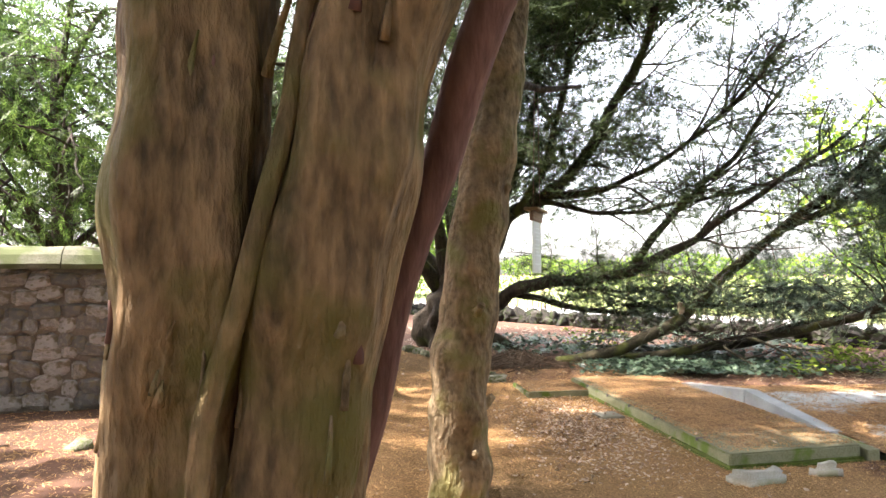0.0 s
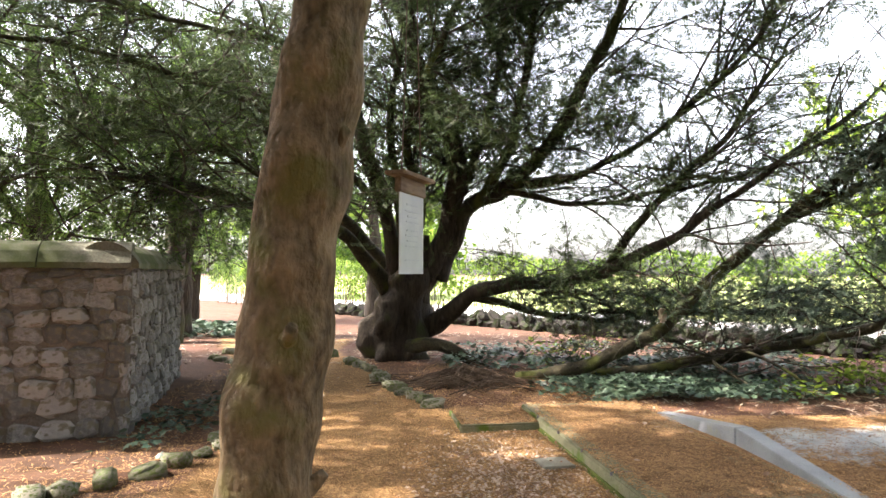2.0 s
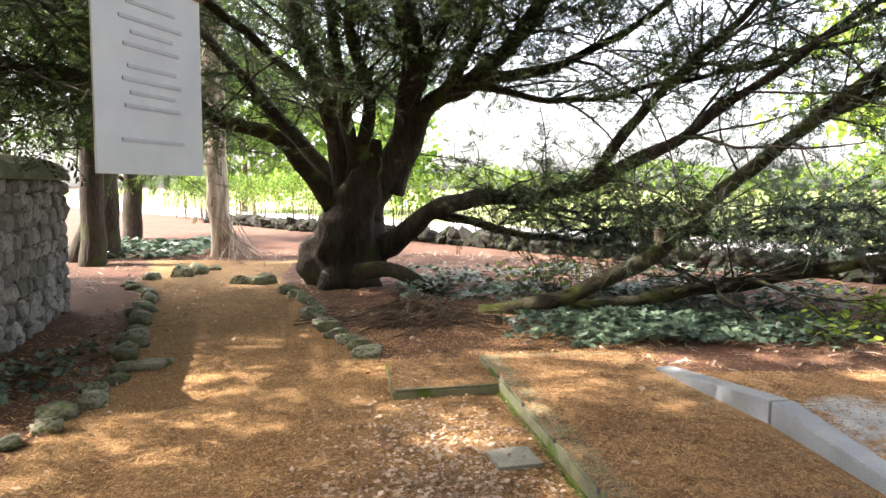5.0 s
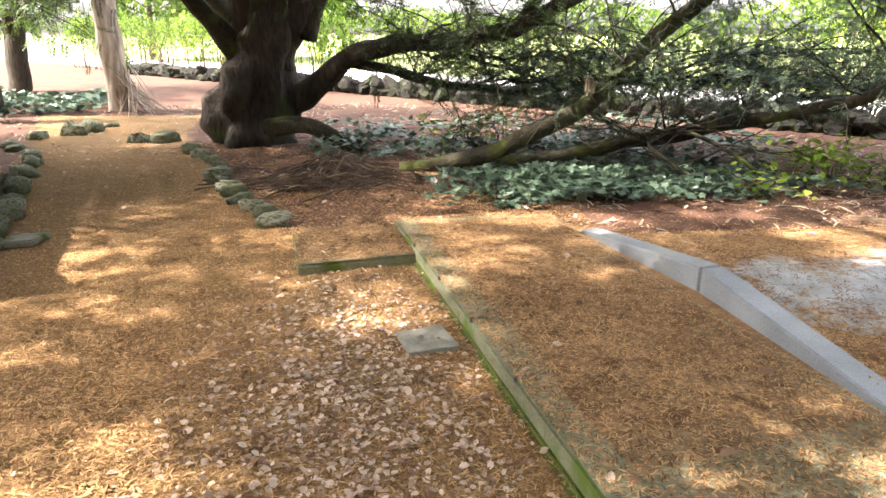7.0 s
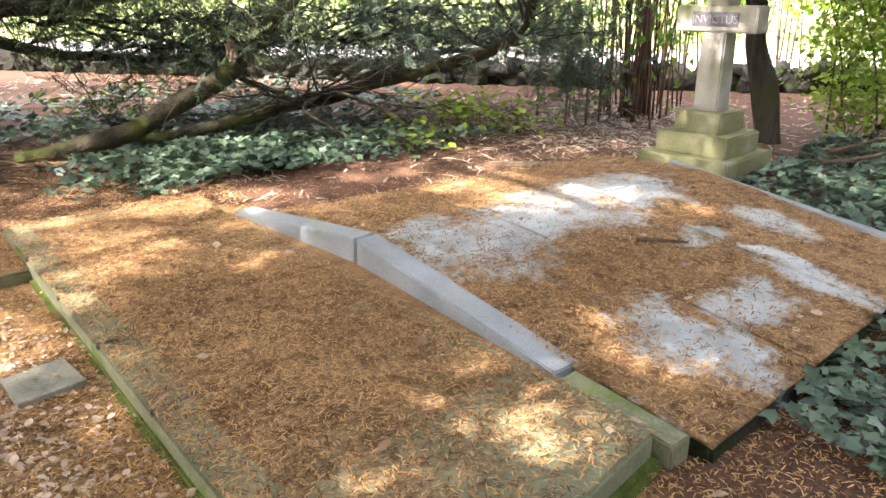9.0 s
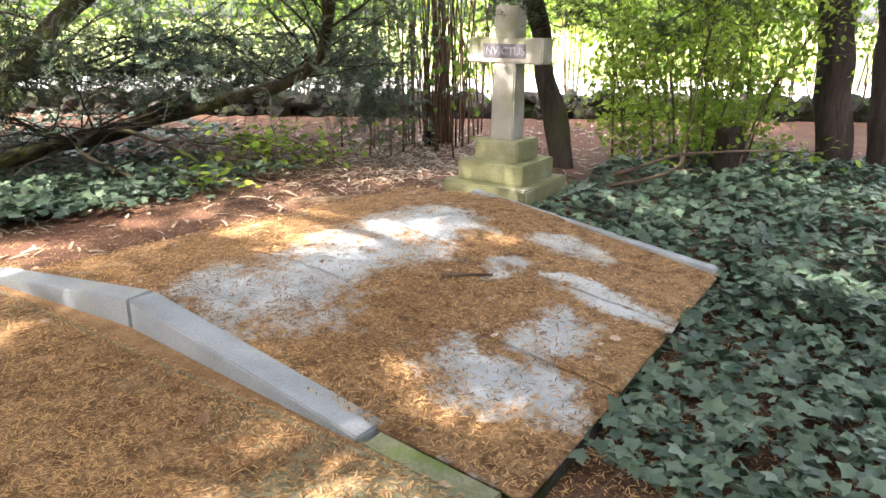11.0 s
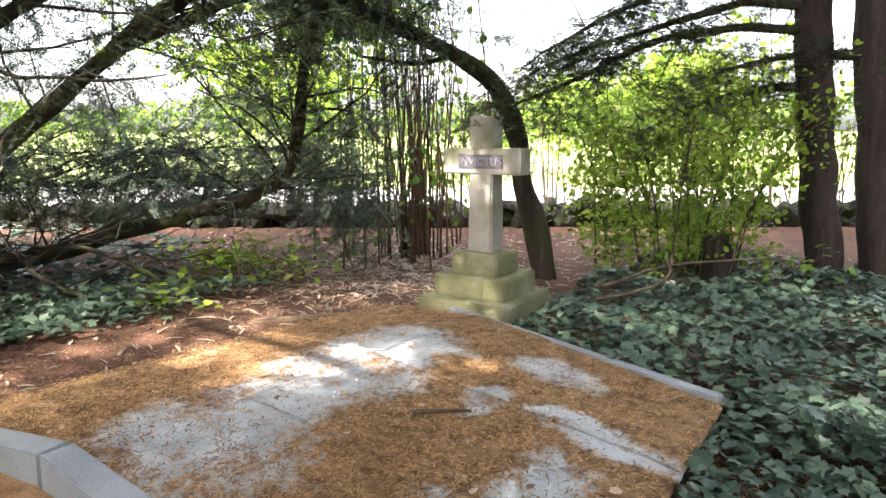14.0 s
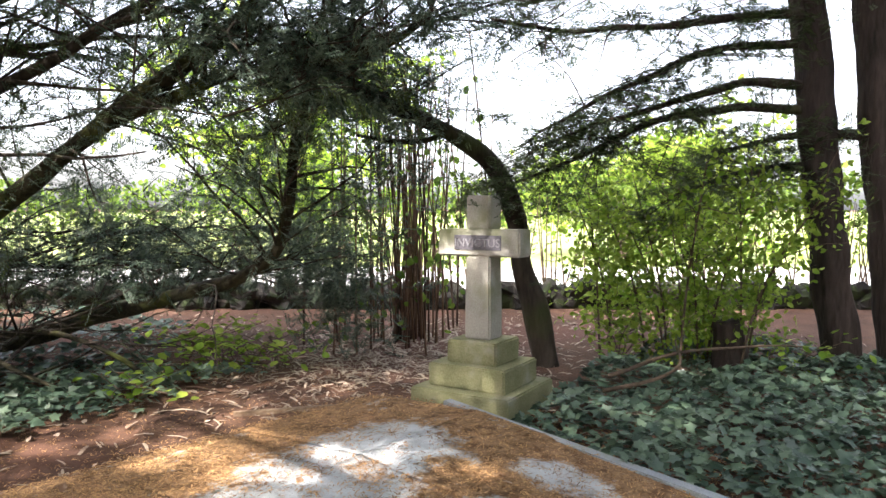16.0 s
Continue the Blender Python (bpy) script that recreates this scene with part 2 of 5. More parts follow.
def put(name, me, parent=None, label="", category="", group="", kind=""):
    ob = new(name, me)
    if parent:
        ob.parent = parent
    return tagged(ob, label, category, group, kind)


def part(name, bm, mat, parent=None, label="", smooth=False):
    me = bpy.data.meshes.new(name)
    bm.to_mesh(me)
    bm.free()
    if smooth:
        me.shade_smooth()
    me.materials.append(mat)
    return put(name, me, parent, label)


def empty(name, label, category, group="", kind="", loc=(0, 0, 0)):
    ob = new(name)
    ob.location = loc
    return tagged(ob, label, category, group, kind)


def block(x0, x1, y0, y1, z0, z1, bevel=0.01, rough=0.0, cuts=0):
    """A bevelled, slightly uneven block as a bmesh."""
    bm = bmesh.new()
    bmesh.ops.create_cube(bm, size=1)
    for v in bm.verts:
        v.co = ((x0 + x1) / 2 + v.co.x * (x1 - x0), (y0 + y1) / 2 + v.co.y * (y1 - y0), (z0 + z1) / 2 + v.co.z * (z1 - z0))
    if bevel:
        bmesh.ops.bevel(bm, geom=bm.edges[:], offset=bevel, segments=2, affect="EDGES")
    if cuts:
        bmesh.ops.subdivide_edges(bm, edges=[e for e in bm.edges if e.calc_length() > 0.06], cuts=cuts, use_grid_fill=True)
    if rough:
        for v in bm.verts:
            v.co += noise.noise_vector(v.co * 6) * rough
    return bm


def prism(corners, z0, z1, bevel=0.012, rough=0.004, cuts=3):
    """A slab over a quadrilateral plan."""
    bm = bmesh.new()
    lo = [bm.verts.new((*c, z0)) for c in corners]
    hi = [bm.verts.new((*c, z1)) for c in corners]
    bm.faces.new(lo[::-1])
    bm.faces.new(hi)
    for i in range(len(corners)):
        j = (i + 1) % len(corners)
        bm.faces.new((lo[i], lo[j], hi[j], hi[i]))
    bmesh.ops.recalc_face_normals(bm, faces=bm.faces[:])
    if bevel:
        bmesh.ops.bevel(bm, geom=bm.edges[:], offset=bevel, segments=2, affect="EDGES")
    if cuts:
        bmesh.ops.subdivide_edges(bm, edges=[e for e in bm.edges if e.calc_length() > 0.1], cuts=cuts, use_grid_fill=True)
    for v in bm.verts:
        v.co += noise.noise_vector(v.co * 7) * rough
    return bm


def spline(points, step=0.12):
    """Catmull-Rom through the control points, as an array of points."""
    p = [np.array(q, float) for q in points]
    p = [2 * p[0] - p[1]] + p + [2 * p[-1] - p[-2]]
    out = []
    for i in range(1, len(p) - 2):
        k = max(2, int(np.linalg.norm(p[i + 1] - p[i]) / step))
        for j in range(k):
            t = j / k
            out.append(0.5 * (2 * p[i] + (p[i + 1] - p[i - 1]) * t + (2 * p[i - 1] - 5 * p[i] + 4 * p[i + 1] - p[i + 2]) * t * t + (3 * p[i] - p[i - 1] - 3 * p[i + 1] + p[i + 2]) * t ** 3))
    out.append(p[-2])
    return np.array(out)


def tube_data(path, r0, r1, sides=10, lump=0.12, flute=0.0, wob=0.0, freq=2.2, power=1.0):
    """Vertices and quads of a tapered, lumpy limb along a path."""
    n = len(path)
    v, f = [], []
    ref = Vector((0, 0, 1)) if abs(path[-1][2] - path[0][2]) < 0.7 * np.linalg.norm(path[-1] - path[0]) else Vector((0, 1, 0))
    for i in range(n):
        d = Vector(path[min(i + 1, n - 1)] - path[max(i - 1, 0)]).normalized()
        s = d.cross(ref).normalized()
        u = s.cross(d)
        r = r0 + (r1 - r0) * (i / (n - 1)) ** power
        c = Vector(path[i])
        if wob:
            c = c + noise.noise_vector(c * 1.7) * wob
        for k in range(sides):
            a = 2 * math.pi * k / sides
            dirv = s * math.cos(a) + u * math.sin(a)
            q = c + dirv * r
            g = 1 + lump * noise.noise(q * freq + Vector((3, 5, 7))) * 1.6 + flute * math.cos(a * 5 + 1.5 * noise.noise(c * 0.8))
            v.append(c + dirv * r * g)
    for i in range(n - 1):
        for k in range(sides):
            a, b = i * sides + k, i * sides + (k + 1) % sides
            f.append((a, b, b + sides, a + sides))
    f.append(tuple(range(sides))[::-1])
    f.append(tuple(range((n - 1) * sides, n * sides)))
    return v, f


def limb(name, points, r0, r1, mat, parent=None, label="", sides=10, step=0.12, **kw):
    v, f = tube_data(spline(points, step), r0, r1, sides, **kw)
    return put(name, mesh_from(name, [tuple(q) for q in v], f, mat, True), parent, label)


def tubes(name, paths, mat, parent=None, label="", sides=4, kind="", category="", group=""):
    """Many thin twigs in one mesh: (path, r0, r1)."""
    V, F = [], []
    for path, r0, r1 in paths:
        path = np.asarray(path, float)
        n = len(path)
        d = np.gradient(path, axis=0)
        d /= np.linalg.norm(d, axis=1)[:, None] + 1e-9
        s = np.cross(d, (0.31, 0.17, 0.93))
        s /= np.linalg.norm(s, axis=1)[:, None] + 1e-9
        u = np.cross(s, d)
        r = np.linspace(r0, r1, n)[:, None]
        base = tubes.count
        ring = []
        for k in range(sides):
            a = 2 * math.pi * k / sides
            ring.append(path + (s * math.cos(a) + u * math.sin(a)) * r)
        V.append(np.stack(ring, 1).reshape(-1, 3))
        i, k = np.meshgrid(np.arange(n - 1), np.arange(sides), indexing="ij")
        a = base + i * sides + k
        b = base + i * sides + (k + 1) % sides
        F.append(np.stack([a, b, b + sides, a + sides], -1).reshape(-1, 4))
        tubes.count += n * sides
    tubes.count = 0
    if parent and len(paths) > 30:
        kind = "stuff"
    return put(name, mesh_from(name, np.concatenate(V), np.concatenate(F), mat, True), parent, label, category, group, kind)


tubes.count = 0


def scatter(name, base_v, base_f, pos, rot, size, mat, parent=None, label="", category="", group="", kind=""):
    """One mesh of many small copies of a base shape: pos (n,3), rot (n,3,3), size (n,)."""
    bv, bf = np.asarray(base_v, float), np.asarray(base_f)
    v = np.einsum("nij,kj->nki", rot, bv) * size[:, None, None] + pos[:, None, :]
    f = bf[None] + (np.arange(len(pos)) * len(bv))[:, None, None]
    return put(name, mesh_from(name, v.reshape(-1, 3), f.reshape(-1, bf.shape[1]), mat), parent, label, category, group, kind)


def rotations(n, flat=0.0, droop=0.0):
    """Random turns; flat near 1 keeps the shape's own plane level."""
    yaw = nrg.uniform(0, 2 * math.pi, n)
    tx = nrg.normal(0, 1, n) * (1 - flat) * 1.3 - droop
    ty = nrg.normal(0, 1, n) * (1 - flat) * 1.3
    cz, sz, cx, sx, cy, sy = np.cos(yaw), np.sin(yaw), np.cos(tx), np.sin(tx), np.cos(ty), np.sin(ty)
    o, i = np.zeros(n), np.ones(n)
    rz = np.stack([cz, -sz, o, sz, cz, o, o, o, i], 1).reshape(n, 3, 3)
    rx = np.stack([i, o, o, o, cx, -sx, o, sx, cx], 1).reshape(n, 3, 3)
    ry = np.stack([cy, o, sy, o, i, o, -sy, o, cy], 1).reshape(n, 3, 3)
    return rz @ rx @ ry


def spray(count=11, length=1.0, leaf=0.30, width=0.075):
    """A flat feathery shoot along +y: leaflets either side of a stem."""
    v, f = [], []
    r = random.Random(3)
    for i in range(count):
        y = length * (i + 0.5) / count
        side = 1 if i % 2 else -1
        ln = leaf * (1.1 - 0.5 * i / count) * r.uniform(0.8, 1.2)
        z = r.uniform(-0.03, 0.03)
        tip = (side * ln * 0.8, y + ln * 0.6, z - 0.04)
        k = len(v)
        v += [(0, y - width * 0.5, 0), (side * ln * 0.4 + width * 0.3, y + ln * 0.3 - width * 0.7 * side, z), tip, (side * ln * 0.4 - width * 0.3, y + ln * 0.3 + width * 0.7 * side, z)]
        f.append((k, k + 1, k + 2, k + 3))
    return np.array(v), np.array(f)


SPRAY_V, SPRAY_F = spray()
FINE_V, FINE_F = spray(16, 1.0, 0.24, 0.05)
LEAF_V = np.array([(0, 0, 0), (0.36, 0.35, 0.06), (0.30, 0.75, 0.02), (0, 1.05, -0.06), (-0.30, 0.75, 0.02), (-0.36, 0.35, 0.06)])
LEAF_F = np.array([(0, 1, 2, 3), (0, 3, 4, 5)])
IVY_V = np.array([(0, 0, 0), (0.5, -0.12, 0.03), (0.42, 0.25, 0.05), (0.62, 0.55, -0.03), (0.25, 0.62, 0.04), (0, 1.05, -0.06), (-0.25, 0.62, 0.04), (-0.62, 0.55, -0.03), (-0.42, 0.25, 0.05), (-0.5, -0.12, 0.03)])
IVY_F = np.array([(0, 1, 2, 3), (0, 3, 4, 5), (0, 5, 6, 7), (0, 7, 8, 9)])
NEEDLE_V = np.array([(-0.5, -0.07, 0), (0, -0.09, 0.06), (0.5, -0.05, 0), (0.5, 0.05, 0), (0, 0.09, 0.06), (-0.5, 0.07, 0)])
NEEDLE_F = np.array([(0, 1, 4, 5), (1, 2, 3, 4)])


def along(paths, n, spread, drop=0.0):
    """n random points near the given paths."""
    pts = np.concatenate(paths)
    p = pts[nrg.integers(0, len(pts), n)] + nrg.normal(0, 1, (n, 3)) * spread
    p[:, 2] -= np.abs(nrg.normal(0, 1, n)) * drop
    return p


def twigs_from(paths, n, ln, r, rise=0.15, segs=6, start=0.25, outward=(0, 0, 0)):
    """Side shoots that leave limbs, bending as they go: returns paths with radii."""
    out = []
    for i in range(n):
        p = paths[rng.randrange(len(paths))]
        k = rng.randrange(int(len(p) * start), len(p))
        q = np.array(p[k], float)
        t = p[min(k + 1, len(p) - 1)] - p[max(k - 1, 0)]
        t = t / (np.linalg.norm(t) + 1e-9)
        d = t * rng.uniform(0.3, 1.2) + np.array([rng.gauss(0, 1), rng.gauss(0, 1), rng.gauss(rise, 0.5)]) * 0.75 + np.array(outward)
        d /= np.linalg.norm(d)
        length = ln * rng.uniform(0.5, 1.3)
        path = [q]
        for j in range(segs):
            d = d + np.array([rng.gauss(0, 0.16), rng.gauss(0, 0.16), rng.gauss(-0.03, 0.14)])
            d /= np.linalg.norm(d)
            path.append(path[-1] + d * length / segs)
        rr = r * rng.uniform(0.5, 1.2)
        out.append((np.array(path), rr, rr * 0.25))
    return out


def foliage(name, paths, n, spread, size, mat, parent, shape="spray", flat=0.55, droop=0.15, drop=0.0, label="", zmin=0.05):
    p = along(paths, n, spread, drop)
    p = p[p[:, 2] > zmin]
    bv, bf = {"spray": (SPRAY_V, SPRAY_F), "fine": (FINE_V, FINE_F), "leaf": (LEAF_V, LEAF_F)}[shape]
    return scatter(name, bv, bf, p, rotations(len(p), flat, droop), nrg.uniform(0.6, 1.3, len(p)) * size, mat, parent, label)


# ---- ground, road ----
def axis(lo, hi, step, far):
    a = list(np.arange(lo, hi + 1e-6, step))
    s = step
    left, right = [lo], [hi]
    while right[-1] < far:
        s *= 1.5
        right.append(right[-1] + s)
        left.append(left[-1] - s)
    return np.array(left[:0:-1] + a + right[1:])


HEDGE_A, HEDGE_B = np.array((-11.0, 37.4)), np.array((16.0, 5.6))
HD = (HEDGE_B - HEDGE_A) / np.linalg.norm(HEDGE_B - HEDGE_A)
HN = np.array((-HD[1], HD[0]))      # towards the road


def past_hedge(x, y):
    return (x - HEDGE_A[0]) * HN[0] + (y - HEDGE_A[1]) * HN[1]


def ground_z(x, y):
    s = 1.0 if past_hedge(x, y) < -0.3 else 0.0
    near = min(1.0, max(0.0, (abs(y - 6) - 3) / 6))
    return s * (0.018 * noise.noise((x * 1.1, y * 1.1, 0)) + 0.008 * noise.noise((x * 4, y * 4, 2)) + near * 0.05 * noise.noise((x * 0.4, y * 0.4, 5)))


gx, gy = axis(-7, 13, 0.16, 900), axis(-3, 24, 0.16, 900)
gv = [(x, y, ground_z(x, y)) for y in gy for x in gx]
nx = len(gx)
ii, jj = np.meshgrid(np.arange(len(gy) - 1), np.arange(nx - 1), indexing="ij")
ga = (ii * nx + jj).ravel()
ground_me = mesh_from("ground", gv, np.stack([ga, ga + 1, ga + nx + 1, ga + nx], 1), M_ground, True)


def path_amount(x, y):
    """1 on the trodden needle path between its edging stones and on the open needle floor, 0 in the beds."""
    if y > 18 or x < -7 or x > 12:
        return 0.15
    left = -2.4 if y < 6.4 else -1.05 if y < 9.3 else -1.05 - (y - 9.3) * 0.36
    right = 3.2 if y < 9.6 else max(-1.2, 0.85 - (y - 9.6) * 0.34)
    d = min(x - left, right - x)
    return 0.5 + max(-0.38, min(0.5, d * 2.2))


ground_me.attributes.new("path", "FLOAT", "POINT").data.foreach_set("value", [path_amount(x, y) for y in gy for x in gx])
put("ground", ground_me, None,
    "reddish-brown earth covered with fallen conifer needles", "ground", kind="structure")
rc = [HEDGE_A + HN * 1.6 - HD * 60, HEDGE_A + HN * 7.6 - HD * 60, HEDGE_B + HN * 7.6 + HD * 60, HEDGE_B + HN * 1.6 + HD * 60]
put("road", mesh_from("road", [(*c, 0.02) for c in rc], [(0, 3, 2, 1)], M_road), None, "pale dry road behind the hedge", "road", kind="structure")

vc = [HEDGE_A + HN * 7.6 - HD * 300, HEDGE_A + HN * 400 - HD * 300, HEDGE_B + HN * 400 + HD * 300, HEDGE_B + HN * 7.6 + HD * 300]
put("grass_verge", mesh_from("grass_verge", [(*c, 0.016) for c in vc], [(0, 3, 2, 1)], M_verge), None, "sunny dry grass field beyond the road", "grass", kind="structure")

# ---- graves ----
def lerp(a, b, t):
    return (a[0] + (b[0] - a[0]) * t, a[1] + (b[1] - a[1]) * t)


def grave_top(corners, z, nx_, ny_, mound, cover_fn, name, mat, parent):
    """A littered top over a quadrilateral (near left, near right, far right, far left)."""
    v, cov = [], []
    for j in range(ny_ + 1):
        for i in range(nx_ + 1):
            u, w = i / nx_, j / ny_
            p = lerp(lerp(corners[0], corners[1], u), lerp(corners[3], corners[2], u), w)
            zz = z + mound(u, w) + 0.006 * noise.noise((p[0] * 5, p[1] * 5, 0))
            v.append((*p, zz))
            cov.append(cover_fn(u, w, p))
    f = [(j * (nx_ + 1) + i, j * (nx_ + 1) + i + 1, (j + 1) * (nx_ + 1) + i + 1, (j + 1) * (nx_ + 1) + i) for j in range(ny_) for i in range(nx_)]
    me = mesh_from(name, v, f, mat, True)
    me.attributes.new("cover", "FLOAT", "POINT").data.foreach_set("value", cov)
    return put(name, me, parent)


A = [(2.19, 5.45), (3.38, 5.76), (2.90, 9.50), (1.70, 9.45)]
grave_a = empty("ledger_grave", "low mossy stone grave slab thickly covered with brown needles", "grave", "graves", loc=(0, 0, 0))
part("plinth", prism([(2.165, 5.41), (3.41, 5.72), (2.91, 9.53), (1.68, 9.47)], -0.12, 0.03, 0.02, 0.012), M_moss, grave_a, "mossy stepped plinth")
part("slab_body", prism(A, 0.02, 0.118, 0.012, 0.003), M_mossstone, grave_a)
ins = lambda u, w: min(u * 1.2, (1 - u) * 1.2 + 0.12, w * 3.8, (1 - w) * 3.8 + 0.05)
grave_top([lerp(A[0], A[2], 0.004), lerp(A[1], A[3], 0.004), lerp(A[2], A[0], 0.004), lerp(A[3], A[1], 0.004)], 0.1215, 40, 110, lambda u, w: 0.012 * min(1, max(0, (ins(u, w) - 0.1) * 8)),
          lambda u, w, p: (0.12 if ins(u, w) < 0.13 else 0.62) + 0.25 * noise.noise((p[0] * 2.2, p[1] * 2.2, 1)) + (0.18 if 0.16 < u < 0.8 and 0.2 < w < 0.95 else 0) - (0.22 if w < 0.15 else 0), "needle_cover", M_slab, grave_a)
for k, t in enumerate((0.13, 0.34, 0.5, 0.66, 0.83)):
    a, b = lerp(A[0], A[3], t), lerp(A[0], A[3], t + 0.004)
    c = (a[0] + 0.17, a[1] + 0.02)
    d = (b[0] + 0.17, b[1] + 0.02)
    part("joint", prism([(a[0] - .003, a[1]), c, d, (b[0] - .003, b[1])], 0.1, 0.1262, 0, 0, 0), M_plaque, grave_a)

B = [(1.03, 8.57), (1.80, 8.72), (1.70, 9.50), (0.93, 9.46)]
grave_b = empty("footstone_slab", "small square mossy slab under brown needles beside the ledger", "grave slab", "graves")
part("slab_body", prism(B, -0.1, 0.066, 0.015, 0.005), M_mossstone, grave_b)
grave_top([lerp(B[0], B[2], 0.01), lerp(B[1], B[3], 0.01), lerp(B[2], B[0], 0.01), lerp(B[3], B[1], 0.01)], 0.072, 24, 24, lambda u, w: 0.0, lambda u, w, p: 0.75 + 0.2 * noise.noise((p[0] * 3, p[1] * 3, 1)) - (0.35 if w < 0.06 else 0), "needle_cover", M_slab, grave_b)

# the broad vault: flat-pitched slabs meeting on a ridge that runs from the kerb to the cross
C = [(3.53, 5.64), (5.98, 6.00), (6.30, 8.88), (3.17, 9.00)]
RIDGE_W = 0.62
BARE = [(3.92, 7.55, 0.50, 0.52), (4.78, 7.68, 0.42, 0.48), (5.46, 7.78, 0.34, 0.45), (5.65, 6.8, 0.14, 0.30), (5.08, 6.25, 0.12, 0.38), (4.54, 6.25, 0.20, 0.22), (4.03, 6.12, 0.22, 0.42), (5.05, 6.9, 0.25, 0.09)]


def vault_h(u, w):
    t = w / RIDGE_W if w < RIDGE_W else (1 - w) / (1 - RIDGE_W)
    return 0.115 * (t ** 0.85)


def vault_cover(u, w, p):
    c = 0.80 + 0.22 * noise.noise((p[0] * 2.5, p[1] * 2.5, 4)) + 0.30 * noise.noise((p[0] * 7, p[1] * 7, 8)) + 0.25 * noise.noise((p[0] * 17, p[1] * 17, 3))
    p = (p[0] + 0.16 * noise.noise((p[0] * 3, p[1] * 3, 11)), p[1] + 0.16 * noise.noise((p[0] * 3, p[1] * 3, 15)))
    for bx, by, rx, ry in BARE:
        d = ((p[0] - bx) / rx) ** 2 + ((p[1] - by) / ry) ** 2
        c -= 0.58 * max(0, 1 - d * 0.6) ** 0.7 if d < 1.66 else 0
    return max(0.06, c)


vault = empty("family_vault", "broad pale stone vault of shallow-pitched slabs strewn with needles", "grave", "graves")
part("vault_wall", prism(C, -0.2, 0.055, 0.015, 0.006), M_darkwall, vault, "dark side wall")
cols = [0.0, 0.33, 0.635, 1.0]
for s in range(3):
    for w0, w1 in ((0.0, RIDGE_W), (RIDGE_W, 1.0)):
        u0, u1 = cols[s], cols[s + 1] - (0.0018 if s < 2 else 0)
        w0b, w1b = w0, w1 - (0.0006 if w1 < 1 else 0)
        q = lambda u, w: lerp(lerp(C[0], C[1], u), lerp(C[3], C[2], u), w)
        step = 0.007 * s
        g = grave_top([q(u0, w0b), q(u1, w0b), q(u1, w1b), q(u0, w1b)], 0.062 + step, 36, 44, lambda u, w, a=w0b, b=w1b: vault_h(0, a + (b - a) * w), vault_cover, "vault_slab", M_vault, vault)
        bm = bmesh.new()
        bm.from_mesh(g.data)
        ext = bmesh.ops.extrude_face_region(bm, geom=bm.faces[:])
        for v in [e for e in ext["geom"] if isinstance(e, bmesh.types.BMVert)]:
            v.co.z += 0.012
        bm.to_mesh(g.data)
        bm.free()


def gable_kerb(name, p0, p1, z0, z1, width, parent, mat):
    """A kerb stone whose top rises from one end to the other."""
    d = Vector((p1[0] - p0[0], p1[1] - p0[1], 0))
    ln = d.length
    d.normalize()
    n = Vector((d.y, -d.x, 0)) * width
    bm = bmesh.new()
    vs = []
    for p, z in ((Vector((*p0, 0)), z0), (Vector((*p1, 0)), z1)):
        vs.append([bm.verts.new(p + Vector((0, 0, -0.02))), bm.verts.new(p + n + Vector((0, 0, -0.02))), bm.verts.new(p + n + Vector((0, 0, z + 0.004))), bm.verts.new(p + Vector((0, 0, z)))])
    for k in range(4):
        bm.faces.new((vs[0][k], vs[0][(k + 1) % 4], vs[1][(k + 1) % 4], vs[1][k]))
    bm.faces.new(vs[0][::-1])
    bm.faces.new(vs[1])
    bmesh.ops.recalc_face_normals(bm, faces=bm.faces[:])
    bmesh.ops.bevel(bm, geom=bm.edges[:], offset=0.006, segments=2, affect="EDGES")
    return part(name, bm, mat, parent)


gable_kerb("kerb_stone", (3.37, 6.24), (3.285, 7.745), 0.115, 0.235, 0.14, vault, M_kerb)
gable_kerb("kerb_stone", (3.284, 7.76), (3.02, 9.02), 0.232, 0.115, 0.14, vault, M_kerb)
gable_kerb("edge_strip", (5.90, 6.02), (6.20, 8.10), 0.125, 0.205, 0.07, vault, M_kerb)
plank = part("fallen_lath", prism([(5.45, 9.44), (6.22, 8.92), (6.245, 8.95), (5.475, 9.48)], 0.0, 0.035, 0.004, 0.002, 0), M_wood)
tagged(plank, "thin weathered lath lying along the vault edge", "lath")
part("needle_fill", prism([(3.36, 5.80), (3.46, 5.80), (3.40, 6.3), (3.31, 7.75), (3.06, 8.98), (2.93, 9.40), (2.87, 9.45)], -0.05, 0.09, 0.01, 0.006, 2), M_litter, vault, "brown needles packed between the graves")
gable_kerb("corner_stone", (3.40, 5.70), (3.37, 6.22), 0.09, 0.1, 0.10, vault, M_mossstone)

# cross monument
cross = empty("stone_cross_monument", "weathered pale stone cross on three algae-green steps", "gravestone", loc=(6.84, 8.24, 0))
cross.rotation_euler = (0, 0, radians(9))


def cross_part(name, hx, hy, z0, z1, mat, label="", rough=0.004, top=1.0):
    bm = block(-hx, hx, -hy, hy, z0, z1, 0.012, 0, 2)
    for v in bm.verts:
        k = (v.co.z - z0) / (z1 - z0)
        s = 1 + (top - 1) * k
        v.co.x *= s
        v.co.y *= s
        v.co += noise.noise_vector(v.co * 8) * rough
    return part(name, bm, mat, cross, label)


